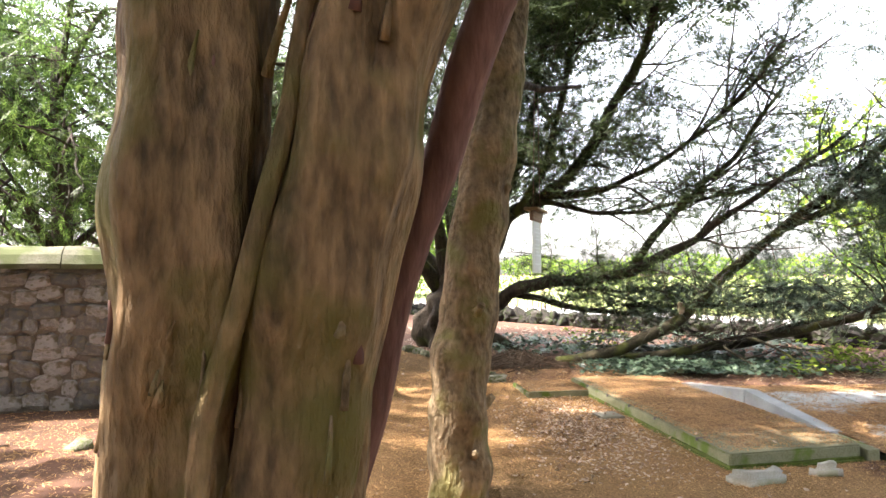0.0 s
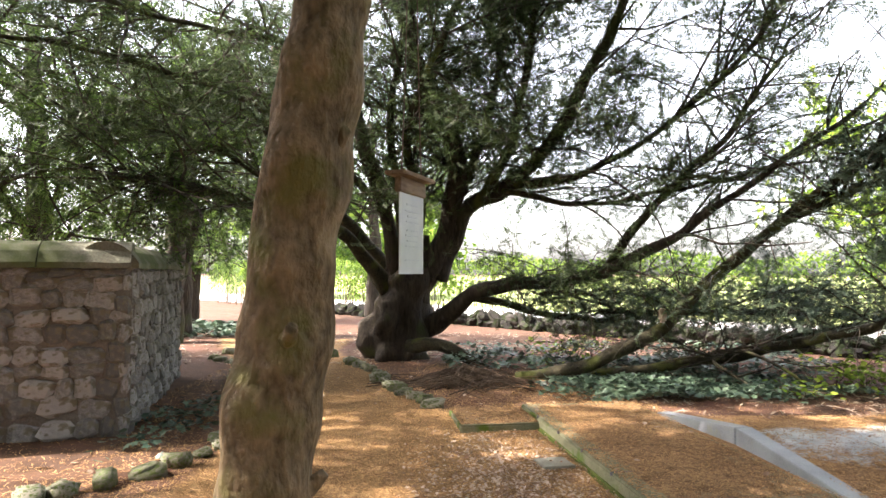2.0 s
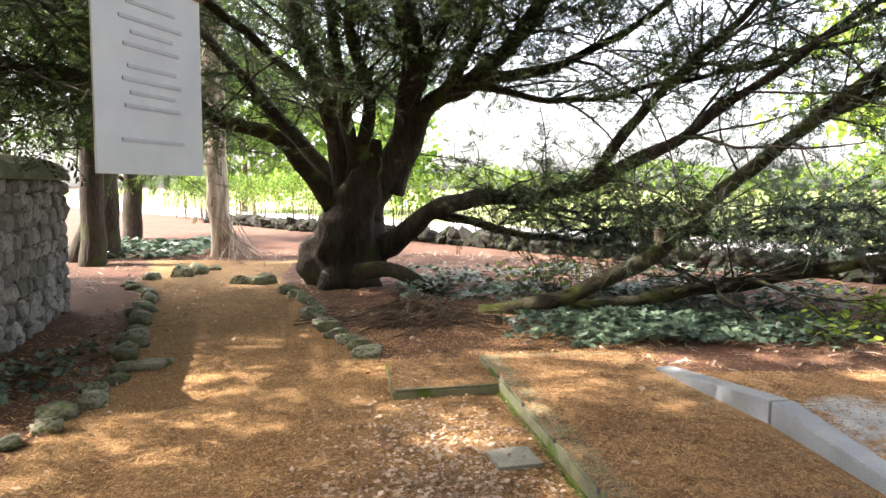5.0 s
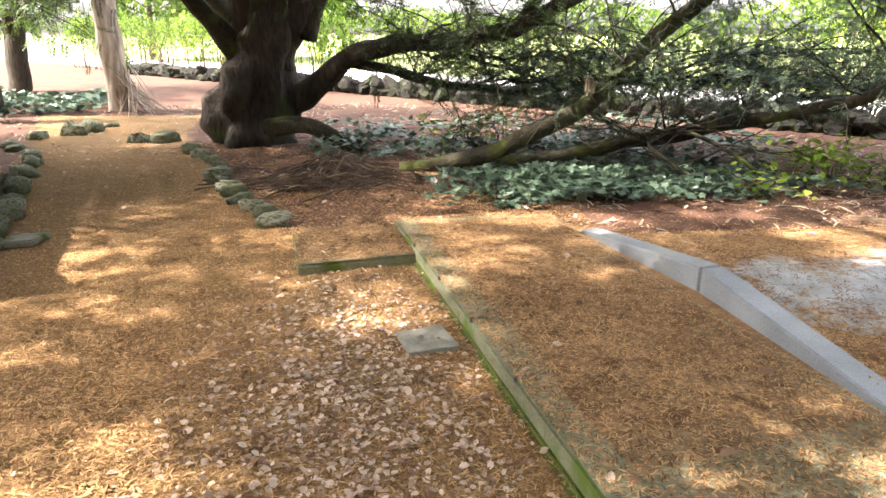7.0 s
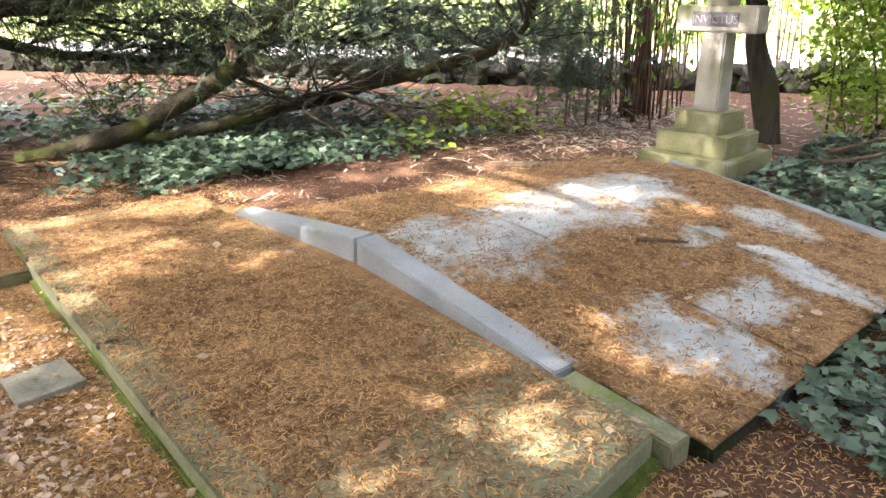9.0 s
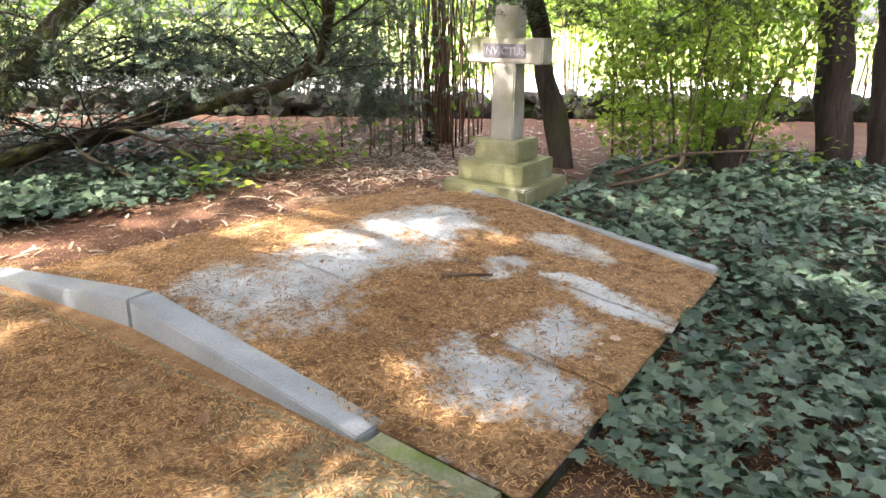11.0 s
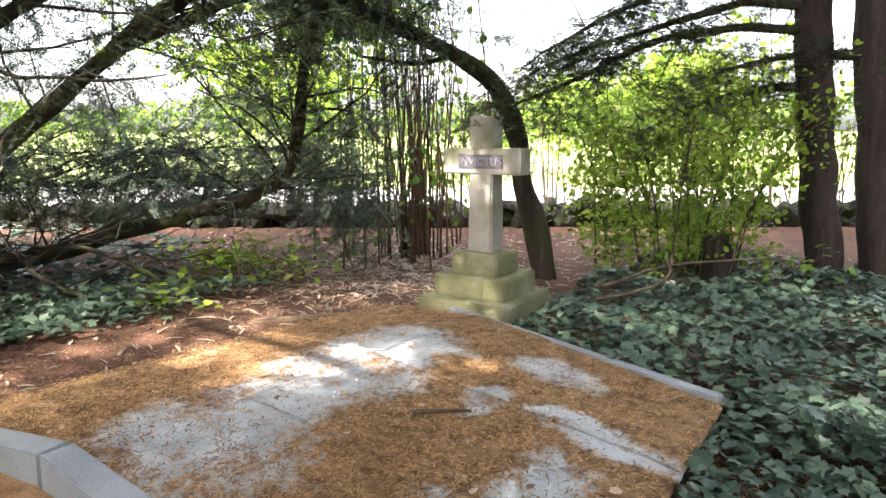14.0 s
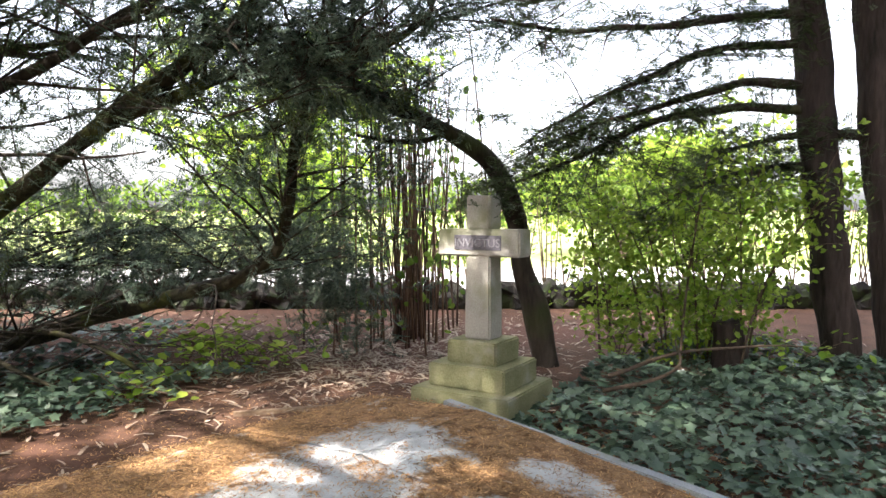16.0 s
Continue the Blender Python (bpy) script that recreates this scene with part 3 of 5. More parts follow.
cross_part("base_step", 0.40, 0.40, -0.12, 0.19, M_base, "algae-green bottom step")
cross_part("base_step", 0.285, 0.315, 0.188, 0.36, M_base, "algae-green middle step")
cross_part("base_step", 0.195, 0.205, 0.358, 0.53, M_base, "algae-green top step")
cross_part("shaft", 0.104, 0.108, 0.528, 1.15, M_cross, top=0.94)
cross_part("head", 0.098, 0.101, 1.35, 1.60, M_cross, top=0.98)
cross_part("arm", 0.100, 0.342, 1.148, 1.352, M_cross)
panel = part("inscription_panel", block(-0.106, -0.096, -0.195, 0.195, 1.196, 1.306, 0.002), M_plaque, cross, "dark worn inscription panel")
fc = bpy.data.curves.new("letters", "FONT")
fc.body, fc.size, fc.extrude, fc.align_x = "INVICTUS", 0.088, 0.003, "CENTER"
lt = new("letters", fc)
lt.data.materials.append(M_letter)
lt.parent = panel
lt.matrix_basis = Matrix.Translation((-0.109, 0, 1.22)) @ Matrix(((0, 0, -1, 0), (-1, 0, 0, 0), (0, 1, 0, 0), (0, 0, 0, 1)))

# rough stones at the foot of the ledger
for stone_x, stone_y, turn_, lx, ly, lz in ((2.28, 5.14, 12, 0.40, 0.2, 0.085), (2.86, 5.32, -20, 0.24, 0.18, 0.09)):
    bm = block(-lx / 2, lx / 2, -ly / 2, ly / 2, -0.05, lz, 0.045, 0, 2)
    for v in bm.verts:
        v.co += noise.noise_vector(v.co * 5 + Vector((stone_x, stone_y, 0))) * 0.05
    rock = part("rough_stone", bm, M_cross, None, "", True)
    rock.matrix_basis = pose(stone_x, stone_y, 0, 0, 0, turn_)
    tagged(rock, "rough pale lichened stone beside the mossy ledger", "stone", "stones by the ledger")

# slate plate and stick
plate = part("slate_plate", prism([(1.63, 7.30), (1.88, 7.35), (1.82, 7.62), (1.58, 7.55)], 0.005, 0.03, 0.004, 0.002, 0), M_plate)
tagged(plate, "small grey slate plate lying on the gravel grave", "stone plate")
stick = limb("fallen_stick", [(4.66, 7.02, 0.172), (4.75, 6.93, 0.175), (4.86, 6.82, 0.172)], 0.012, 0.007, M_stem, None, "", 6, 0.05)
tagged(stick, "short dry stick lying on the vault", "stick")

# ---- boundary wall ----
wall = empty("wall_corner", "old rubble stone wall with rounded mossy coping", "wall", kind="structure")
WP = [(-12.0, 5.1), (-2.05, 8.45), (-3.0, 12.3)]


def wall_run(p0, p1, h, thick, side):
    d = np.array(p1) - np.array(p0)
    ln = np.linalg.norm(d)
    d = d / ln
    n = np.array((-d[1], d[0])) * side
    a, b = np.array(p0), np.array(p1)
    core = [tuple(a + n * 0.03), tuple(b + n * 0.03), tuple(b + n * thick), tuple(a + n * thick)]
    part("wall_core", prism(core, -0.1, h, 0.01, 0.01, 4), M_mortar, wall)
    return a, b, d, n, ln


runs = [wall_run(WP[0], WP[1], 1.55, 0.45, 1), wall_run(WP[1], WP[2], 1.55, 0.45, 1)]


def coping(a, b, d, n, ln, thick=0.45):
    k = 0
    s = 0.0
    while s < ln - 0.05:
        e = min(ln, s + rng.uniform(0.7, 1.1))
        bm = bmesh.new()
        rings = []
        for t in np.linspace(s + 0.006, e - 0.006, 6):
            ring = []
            for i in range(9):
                q = i / 8
                off = -0.06 + (thick + 0.12) * q
                z = 1.555 + 0.05 + 0.20 * math.sin(math.pi * min(1, max(0, q))) ** 0.7
                p = a + d * t + n * off
                ring.append(bm.verts.new((p[0], p[1], z + 0.012 * noise.noise((p[0] * 3, p[1] * 3, z)))))
            for off in (thick + 0.06, -0.06):
                p = a + d * t + n * off
                ring.append(bm.verts.new((p[0], p[1], 1.552)))
            rings.append(ring)
        for r0, r1 in zip(rings, rings[1:]):
            for i in range(11):
                bm.faces.new((r0[i], r0[(i + 1) % 11], r1[(i + 1) % 11], r1[i]))
        bm.faces.new(rings[0][::-1])
        bm.faces.new(rings[-1])
        bmesh.ops.recalc_face_normals(bm, faces=bm.faces[:])
        part("coping_stone", bm, M_cap, wall)
        s = e


for r in runs:
    coping(*r)

# ---- near trees ----
def tree_empty(name, label, loc=(0, 0, 0), group="trees"):
    return empty(name, label, "tree", group)


near = tree_empty("old_yew_tree", "multi-stemmed old yew with fluted brown peeling bark")
NEAR = [((-0.98, 2.55, -0.1), (-0.93, 2.5, 0.9), (-0.87, 2.45, 1.6), (-0.86, 2.45, 2.3), (-0.95, 2.5, 4.2), 0.27, 0.25),
        ((-0.62, 2.62, -0.1), (-0.52, 2.55, 0.9), (-0.40, 2.5, 1.6), (-0.27, 2.45, 2.3), (0.1, 2.4, 4.2), 0.28, 0.235),
        ((-0.44, 2.66, -0.1), (-0.40, 2.64, 0.9), (-0.30, 2.62, 1.6), (-0.16, 2.58, 2.3), (0.15, 2.6, 4.2), 0.15, 0.13)]
for *pts, r0, r1 in NEAR:
    limb("stem", pts, r0, r1, M_nearbark, near, "", 36, 0.05, lump=0.12, flute=0.12, wob=0.05, freq=2.6)
limb("stem", [(-0.85, 2.22, -0.1), (-0.75, 2.2, 0.8), (-0.60, 2.22, 1.5), (-0.5, 2.25, 2.0), (-0.42, 2.3, 2.6)], 0.045, 0.025, M_nearbark, near, "twisted side stem", 12, 0.05, wob=0.05)
limb("stem", [(-0.55, 2.82, -0.1), (-0.29, 2.75, 1.0), (-0.13, 2.75, 1.58), (0.08, 2.70, 2.2), (0.48, 2.6, 3.4)], 0.075, 0.085, M_redbark, near, "smooth reddish side stem", 20, 0.05, lump=0.1, wob=0.03)
limb("stub", [(-0.58, 2.3, 2.15), (-0.5, 2.2, 2.32), (-0.44, 2.12, 2.4)], 0.02, 0.008, M_nearbark, near, "broken branch stub", 8, 0.04)
for k in range(46):
    a, zz = rng.uniform(-2.5, -0.6), rng.uniform(0.5, 2.5)
    cx, cy, cr = rng.choice(((-0.9, 2.48, 0.27), (-0.42 + 0.17 * (zz - 1.5), 2.51, 0.265)))
    q = Vector((cx + cr * math.cos(a), cy + cr * math.sin(a), zz))
    lnz = rng.uniform(0.06, 0.22)
    limb("bark_strip", [tuple(q), tuple(q + Vector((0.01, -0.008, lnz * 0.5))), tuple(q + Vector((rng.gauss(0.015, 0.01), 0.004, lnz)))], rng.uniform(0.008, 0.022), 0.004, rng.choice((M_nearbark, M_palebark, M_redbark)), near, "", 6, 0.04, lump=0.4, freq=9)
# crown above view; extra boughs added to shade the path, graves and cross
UNSEEN_CROWN = [spline([(0, 2.6, 4.2), (x, y, z)]) for x, y, z in ((-3, 0, 6), (3, 1, 6.4), (-2.6, 9, 6.6), (-1.5, 11, 7.0), (-2, 5, 6.4), (4, -3, 6.5), (0, -4, 6.2), (-4, 3, 6.0), (-5, 6.5, 6.2), (-3.2, 7.6, 6.6), (-0.5, 7.0, 6.9), (1.0, 8.4, 6.8), (1.6, 10.2, 7.0), (-5.5, 0, 6.0), (4.2, 8.5, 6.5), (-4.6, 8.6, 6.4), (-6.8, 6.0, 6.0), (-6.3, 8.3, 6.2))]
for pth in UNSEEN_CROWN:
    limb("bough", [tuple(pth[0]), tuple(pth[len(pth) // 2] + np.array((0, 0, 0.3))), tuple(pth[-1])], 0.1, 0.03, M_bark, near, "", 8, 0.3)
SHAFTS = [(5.5, 7.72, 0.24), (3.55, 7.75, 0.16), (2.75, 6.35, 0.2), (2.4, 9.25, 0.3), (0.9, 9.6, 0.22), (1.15, 2.32, 0.13), (0.3, 2.25, 0.1), (0.65, 4.75, 0.13), (10.5, 8.0, 0.5), (11.2, 7.75, 0.5), (10.2, 7.5, 0.3)]    # gaps placed in the unseen crown to drop sun patches on chosen spots


def crown_open(p):
    """True where the crown has a gap along the sun's slant."""
    gx_, gy_ = p[0] + p[2] / math.tan(se), p[1]
    if any((gx_ - a) ** 2 + (gy_ - b) ** 2 < r * r for a, b, r in SHAFTS):
        return True
    # kept closed here so that the cross stays in shade
    if 6.4 < gx_ < 9.6 and 7.6 < gy_ < 9.0:
        return False
    return noise.noise((gx_ * 0.9, gy_ * 0.9, 1.0)) + 0.55 * noise.noise((gx_ * 2.6, gy_ * 2.6, 4.0)) < -0.27


cp_ = along(UNSEEN_CROWN, 17000, (1.4, 1.4, 0.45))
cp_ = np.array([q for q in cp_ if q[2] > 4.6 and not crown_open(q)])
scatter("crown", SPRAY_V, SPRAY_F, cp_, rotations(len(cp_), 0.75, 0.15), nrg.uniform(0.6, 1.3, len(cp_)) * 0.45, M_yew, near)

pale = tree_empty("slender_trunk_tree", "slender tree with knobbly pale brown bark")
limb("trunk", [(0.12, 4.8, -0.1), (0.105, 4.8, 0.4), (0.12, 4.8, 0.88), (0.225, 4.83, 1.63), (0.31, 4.8, 2.2), (0.40, 4.8, 2.9), (0.55, 4.85, 4.6)], 0.225, 0.115, M_palebark, pale, "", 40, 0.035, lump=0.13, wob=0.02, freq=4.6)
for z, a in ((0.62, 0.2), (1.25, -1.2), (2.05, -0.4), (0.3, -1.0)):
    c = Vector((0.07 + 0.08 * z, 4.8, z)) + Vector((math.cos(a), math.sin(a), 0)) * 0.17
    limb("knot", [tuple(c - Vector((math.cos(a), math.sin(a), 0)) * 0.06), tuple(c), tuple(c + Vector((math.cos(a) * 0.06, math.sin(a) * 0.06, 0.05)))], 0.06, 0.02, M_palebark, pale, "", 14, 0.02, lump=0.3, freq=6)
limb("branch", [(0.33, 4.87, 2.75), (0.55, 5.0, 2.85), (0.75, 5.25, 2.88), (1.1, 5.6, 3.0)], 0.035, 0.012, M_bark, pale, "", 8, 0.08)
limb("branch", [(0.35, 4.87, 3.6), (0.0, 5.8, 4.6), (-0.4, 7.0, 5.4)], 0.08, 0.03, M_bark, pale, "", 8, 0.2)
limb("branch", [(0.35, 4.87, 3.9), (1.6, 5.0, 5.2), (3.0, 5.4, 5.8)], 0.08, 0.03, M_bark, pale, "", 8, 0.2)
foliage("crown", [spline([(0.35, 4.9, 5.0), (-1, 7.0, 6)]), spline([(0.35, 4.9, 5.0), (3.2, 5.4, 6.0)])], 500, (1.3, 1.3, 0.4), 0.55, M_yew, pale, flat=0.75, zmin=5.0)

# hanging notice
notice = empty("hanging_notice", "laminated paper notice under a little wooden board, hung on wires", "sign", loc=(0.69, 5.19, 0))
notice.rotation_euler = (0, 0, radians(71))
sheet = part("paper_sheet", block(-0.155, 0.155, -0.002, 0.002, 1.505, 1.92, 0.0), M_paper, notice, "white laminated sheet")
part("board", block(-0.165, 0.165, -0.012, 0.02, 1.88, 1.95, 0.004), M_wood, notice)
part("roof_board", block(-0.20, 0.20, -0.05, 0.055, 1.955, 1.975, 0.004), M_wood, notice)
for z, w in ((1.83, 0.07), (1.80, 0.09), (1.775, 0.06), (1.75, 0.08), (1.71, 0.07), (1.685, 0.085), (1.66, 0.065), (1.635, 0.08), (1.57, 0.09)):
    part("print_line", block(-w, w, -0.0045, -0.0025, z - 0.0035, z + 0.0035, 0), M_ink, sheet)
for sx in (-0.13, 0.13):
    limb("wire", [(sx, 0, 1.965), (sx * 0.7, 0, 2.4), (sx * 0.5, 0, 2.87)], 0.003, 0.003, M_wire, notice, "", 6, 0.2, lump=0)

# ---- the great yew ----
yew = tree_empty("spreading_yew_tree", "dark old yew with thick mossy trunk and low sweeping limbs")
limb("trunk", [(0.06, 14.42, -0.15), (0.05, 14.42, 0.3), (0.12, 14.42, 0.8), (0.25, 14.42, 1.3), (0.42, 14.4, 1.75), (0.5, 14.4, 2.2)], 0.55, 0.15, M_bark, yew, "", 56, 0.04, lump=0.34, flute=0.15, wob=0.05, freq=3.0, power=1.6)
YEW_LIMBS = [
    ([(0.39, 14.47, 1.1), (0.98, 14.22, 2.29), (1.07, 13.77, 3.61), (0.62, 13.34, 4.57), (0.29, 13.02, 5.4), (0.01, 12.48, 6.6)], 0.27, 0.09),
    ([(0.2, 14.46, 1.2), (-0.16, 14.22, 2.66), (-0.44, 13.88, 3.62), (-0.71, 13.54, 4.88), (-0.61, 13.1, 6.2)], 0.22, 0.06),
    ([(-0.08, 14.46, 1.2), (-0.77, 14.04, 2.14), (-1.48, 13.54, 2.37), (-2.02, 13.03, 2.58), (-2.89, 12.13, 2.75), (-3.77, 11.13, 2.82)], 0.17, 0.04),
    ([(0.77, 14.45, 1.45), (1.33, 14.11, 2.65), (1.95, 13.79, 2.98), (2.68, 13.26, 3.69), (3.01, 12.73, 4.4), (3.43, 12.1, 5.23), (3.57, 11.47, 6.1)], 0.2, 0.06),
    ([(1.0, 14.22, 2.29), (1.77, 13.79, 3.16), (2.15, 13.14, 4.34), (2.33, 12.5, 5.6)], 0.14, 0.05),
    ([(0.5, 14.5, 0.5), (0.75, 14.45, 0.62), (1.33, 14.06, 1.09), (1.94, 13.65, 1.33), (2.97, 13.04, 1.42), (3.51, 12.53, 1.64), (4.14, 12.01, 2.0), (4.59, 11.59, 2.41), (5.3, 10.96, 3.02), (5.99, 10.34, 3.6)], 0.2, 0.03),
    ([(3.38, 12.63, 1.59), (3.88, 12.4, 2.33), (4.4, 12.07, 2.99), (4.96, 11.75, 3.6), (5.49, 11.31, 4.5)], 0.08, 0.03),
    ([(1.95, 13.79, 2.98), (3.0, 13.18, 3.07), (3.94, 12.56, 3.55), (4.85, 11.82, 4.3), (5.39, 11.09, 5.12)], 0.09, 0.03),
    ([(1.9, 13.7, 2.9), (2.97, 13.0, 2.61), (4.04, 12.38, 2.72), (4.96, 11.77, 2.87), (5.74, 11.16, 3.19)], 0.06, 0.02),
    ([(-0.4, 14.0, 2.9), (-1.8, 12.6, 4.0), (-3.2, 11.2, 4.3), (-4.6, 9.8, 4.3)], 0.08, 0.025),
    ([(-0.7, 13.5, 4.9), (-1.6, 12.0, 4.9), (-2.6, 10.6, 4.7), (-3.4, 9.0, 4.6)], 0.07, 0.02),
    ([(-1.5, 13.5, 2.4), (-2.2, 12.8, 3.2), (-3.2, 12.3, 3.6), (-4.4, 11.6, 3.7)], 0.05, 0.02),
    ([(0.1, 14.4, 1.4), (0.5, 13.9, 2.6), (0.3, 13.2, 3.8), (0.9, 12.4, 5.2)], 0.13, 0.05),
    ([(0.2, 14.5, 1.3), (-1.0, 14.6, 2.6), (-2.2, 14.2, 4.0), (-3.2, 13.5, 5.0)], 0.15, 0.04),
    ([(0.7, 14.3, 1.5), (1.2, 14.0, 3.0), (1.7, 13.6, 4.4), (1.9, 13.2, 6.0)], 0.12, 0.05),
    ([(0.3, 14.3, 1.5), (0.1, 13.9, 2.9), (0.0, 13.6, 4.2), (0.3, 13.2, 5.8)], 0.12, 0.045),
    # high limb above view, added to carry the shading foliage
    ([(0.5, 14.4, 4.4), (1.2, 13.7, 6.2), (3.0, 11.6, 6.3), (4.9, 9.4, 6.3)], 0.1, 0.03),
    ([(1.33, 14.1, 1.1), (2.3, 13.9, 0.9), (3.4, 13.6, 0.75), (4.6, 13.2, 0.8)], 0.09, 0.03),
]
YP = []
for pts, r0, r1 in YEW_LIMBS:
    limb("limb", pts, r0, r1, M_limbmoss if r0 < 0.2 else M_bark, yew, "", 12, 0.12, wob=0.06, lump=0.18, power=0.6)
    YP.append(spline(pts))
limb("root_limb", [(0.3, 14.0, 0.25), (0.8, 13.7, 0.32), (1.3, 13.4, 0.12), (1.6, 13.25, -0.05)], 0.13, 0.08, M_limbmoss, yew, "mossy cut limb at the root", 14, 0.1)
tw = twigs_from(YP, 520, 2.2, 0.022, rise=0.35)
tp = [t[0] for t in tw]
tw2 = twigs_from(tp, 2100, 0.9, 0.009, rise=0.0)
mid = [p for p in tp if 0.6 < p[-1][0] < 4.0 and p[-1][2] > 2.6]
tw2 = [t for t in tw2 if not (t[0][-1][0] > 4.3 and t[0][-1][2] > 2.2 and rng.random() < 0.22)] + twigs_from(mid, 300, 0.9, 0.009, rise=0.0)
tubes("twig_mass", tw, M_bark, yew, sides=5)
tubes("fine_twig_mass", tw2, M_bark, yew, sides=3)
# unseen sprays added overhead to shade the ground by the bank
foliage("high_crown", [spline([(1.2, 13.7, 6.2), (3.0, 11.6, 6.3), (4.9, 9.4, 6.3)])], 1700, (0.9, 0.9, 0.25), 0.5, M_yew, yew, flat=0.75, zmin=5.8)
foliage("crown", [t[0] for t in tw2], 33000, (0.13, 0.13, 0.1), 0.2, M_yew, yew, "fine", drop=0.06)

# fallen, still-leafy limbs sweeping over the ground
sweep = tree_empty("sweeping_yew_limb", "long mossy yew limb rising from the ground, still leafy")
SW = [([(1.95, 12.1, 0.0), (2.76, 11.88, 0.17), (3.32, 11.76, 0.45), (3.94, 11.75, 0.74), (4.67, 11.70, 1.47), (5.22, 10.81, 2.2), (5.81, 10.03, 2.89), (6.13, 9.3, 3.5), (6.4, 8.4, 4.2)], 0.105, 0.05),
      ([(5.26, 10.8, 2.2), (5.61, 10.27, 2.42), (5.82, 10.04, 2.55), (6.23, 9.43, 2.63), (6.64, 8.96, 2.83), (6.83, 8.76, 3.05)], 0.06, 0.025),
      ([(3.0, 12.1, 0.06), (3.5, 11.95, 0.1), (4.4, 12.3, 0.2), (5.06, 12.4, 0.25), (5.67, 11.76, 0.52), (6.0, 11.02, 0.72), (6.25, 10.49, 0.9), (6.36, 10.13, 1.16), (6.36, 9.93, 1.64), (6.33, 9.76, 2.2), (6.6, 9.4, 3.0)], 0.088, 0.04),
      ([(5.3, 12.2, 0.36), (5.9, 12.6, 0.5), (6.8, 12.5, 0.7), (7.8, 12.0, 0.8)], 0.05, 0.02),
      ([(4.3, 12.2, 0.2), (4.9, 11.6, 0.45), (5.4, 11.0, 0.2), (5.5, 10.8, 0.02)], 0.035, 0.02),
      ([(5.0, 12.3, 0.3), (4.6, 11.5, 0.3), (4.9, 11.0, 0.05)], 0.03, 0.015)]
SP = []
for pts, r0, r1 in SW:
    limb("limb", pts, r0, r1, M_limbmoss, sweep, "", 12, 0.1, wob=0.03, lump=0.16)
    SP.append(spline(pts))
part("torn_stub", block(3.86, 3.99, 11.62, 11.72, 0.83, 1.02, 0.03, 0.05, 1), M_peelbark, sweep, "pale torn wood")
st = twigs_from(SP, 220, 1.4, 0.016, rise=0.2)
st = [t for t in st if not (t[0][-1][0] > 4.0 and t[0][-1][2] < 0.45)]
st2 = twigs_from([t[0] for t in st], 700, 0.6, 0.007, rise=-0.1)
tubes("twig_mass", st, M_bark, sweep, sides=5)
tubes("fine_twig_mass", st2, M_bark, sweep, sides=3)
foliage("foliage", [t[0] for t in st2], 8000, (0.13, 0.13, 0.1), 0.17, M_yewlow, sweep, "fine", drop=0.08, zmin=0.85)
# the low curtain of foliage behind the limb
curt = [spline([(2.2, 13.2, 1.2), (4.0, 12.9, 1.2), (6.0, 12.2, 1.25), (7.6, 11.4, 1.3)]), spline([(3.4, 12.8, 0.9), (5.5, 12.3, 0.95), (7.5, 11.2, 0.9)])]
cw = twigs_from(curt, 170, 1.0, 0.012, rise=0.0, start=0.0)
cw = [t for t in cw if t[0][-1][2] > 0.6]
tubes("low_bough_mass", [(c + nrg.normal(0, 0.03, c.shape), 0.014, 0.008) for c in curt] + cw, M_bark, sweep, sides=4)
foliage("low_foliage", [t[0] for t in cw], 4800, (0.17, 0.17, 0.15), 0.16, M_yewlow, sweep, "fine", drop=0.06, zmin=0.62)

foliage("hanging_foliage", [spline([(6.4, 10.2, 2.0), (6.8, 10.2, 1.3), (7.1, 10.1, 0.6)]), spline([(6.9, 10.3, 1.1), (7.5, 10.2, 0.5)])], 800, (0.22, 0.22, 0.2), 0.18, M_yewlow, sweep, "fine", drop=0.1, label="drooping grey-green sprays")

# ---- arched stem, bamboo, shrub, conifers ----
arch = tree_empty("arching_trunk_tree", "thin dark trunk arching over behind the cross")
limb("trunk", [(8.40, 8.62, -0.08), (8.33, 8.75, 0.5), (8.27, 8.85, 0.96), (8.17, 8.85, 1.39), (7.97, 8.97, 1.9), (7.65, 9.22, 2.2), (7.32, 9.48, 2.37), (6.89, 9.69, 2.57), (6.3, 9.9, 2.9)], 0.12, 0.05, M_bark, arch, "", 14, 0.08, lump=0.2, wob=0.03)
limb("branch", [(7.65, 9.22, 2.2), (7.3, 9.4, 2.1), (6.9, 9.7, 2.15)], 0.03, 0.015, M_bark, arch, "", 8)
AP = [spline([(7.32, 9.48, 2.37), (6.89, 9.69, 2.57), (6.3, 9.9, 2.9)])]
at_ = twigs_from(AP, 40, 1.2, 0.01, rise=0.1, start=0.0)
tubes("twig_mass", at_, M_bark, arch, sides=4)
foliage("crown", [t[0] for t in at_], 1300, (0.12, 0.12, 0.12), 0.18, M_yewlow, arch, "fine")

bamboo = empty("bamboo_clump", "dense clump of thin dry brown bamboo canes", "bamboo", loc=(8.3, 10.5, 0))
cane_me = None
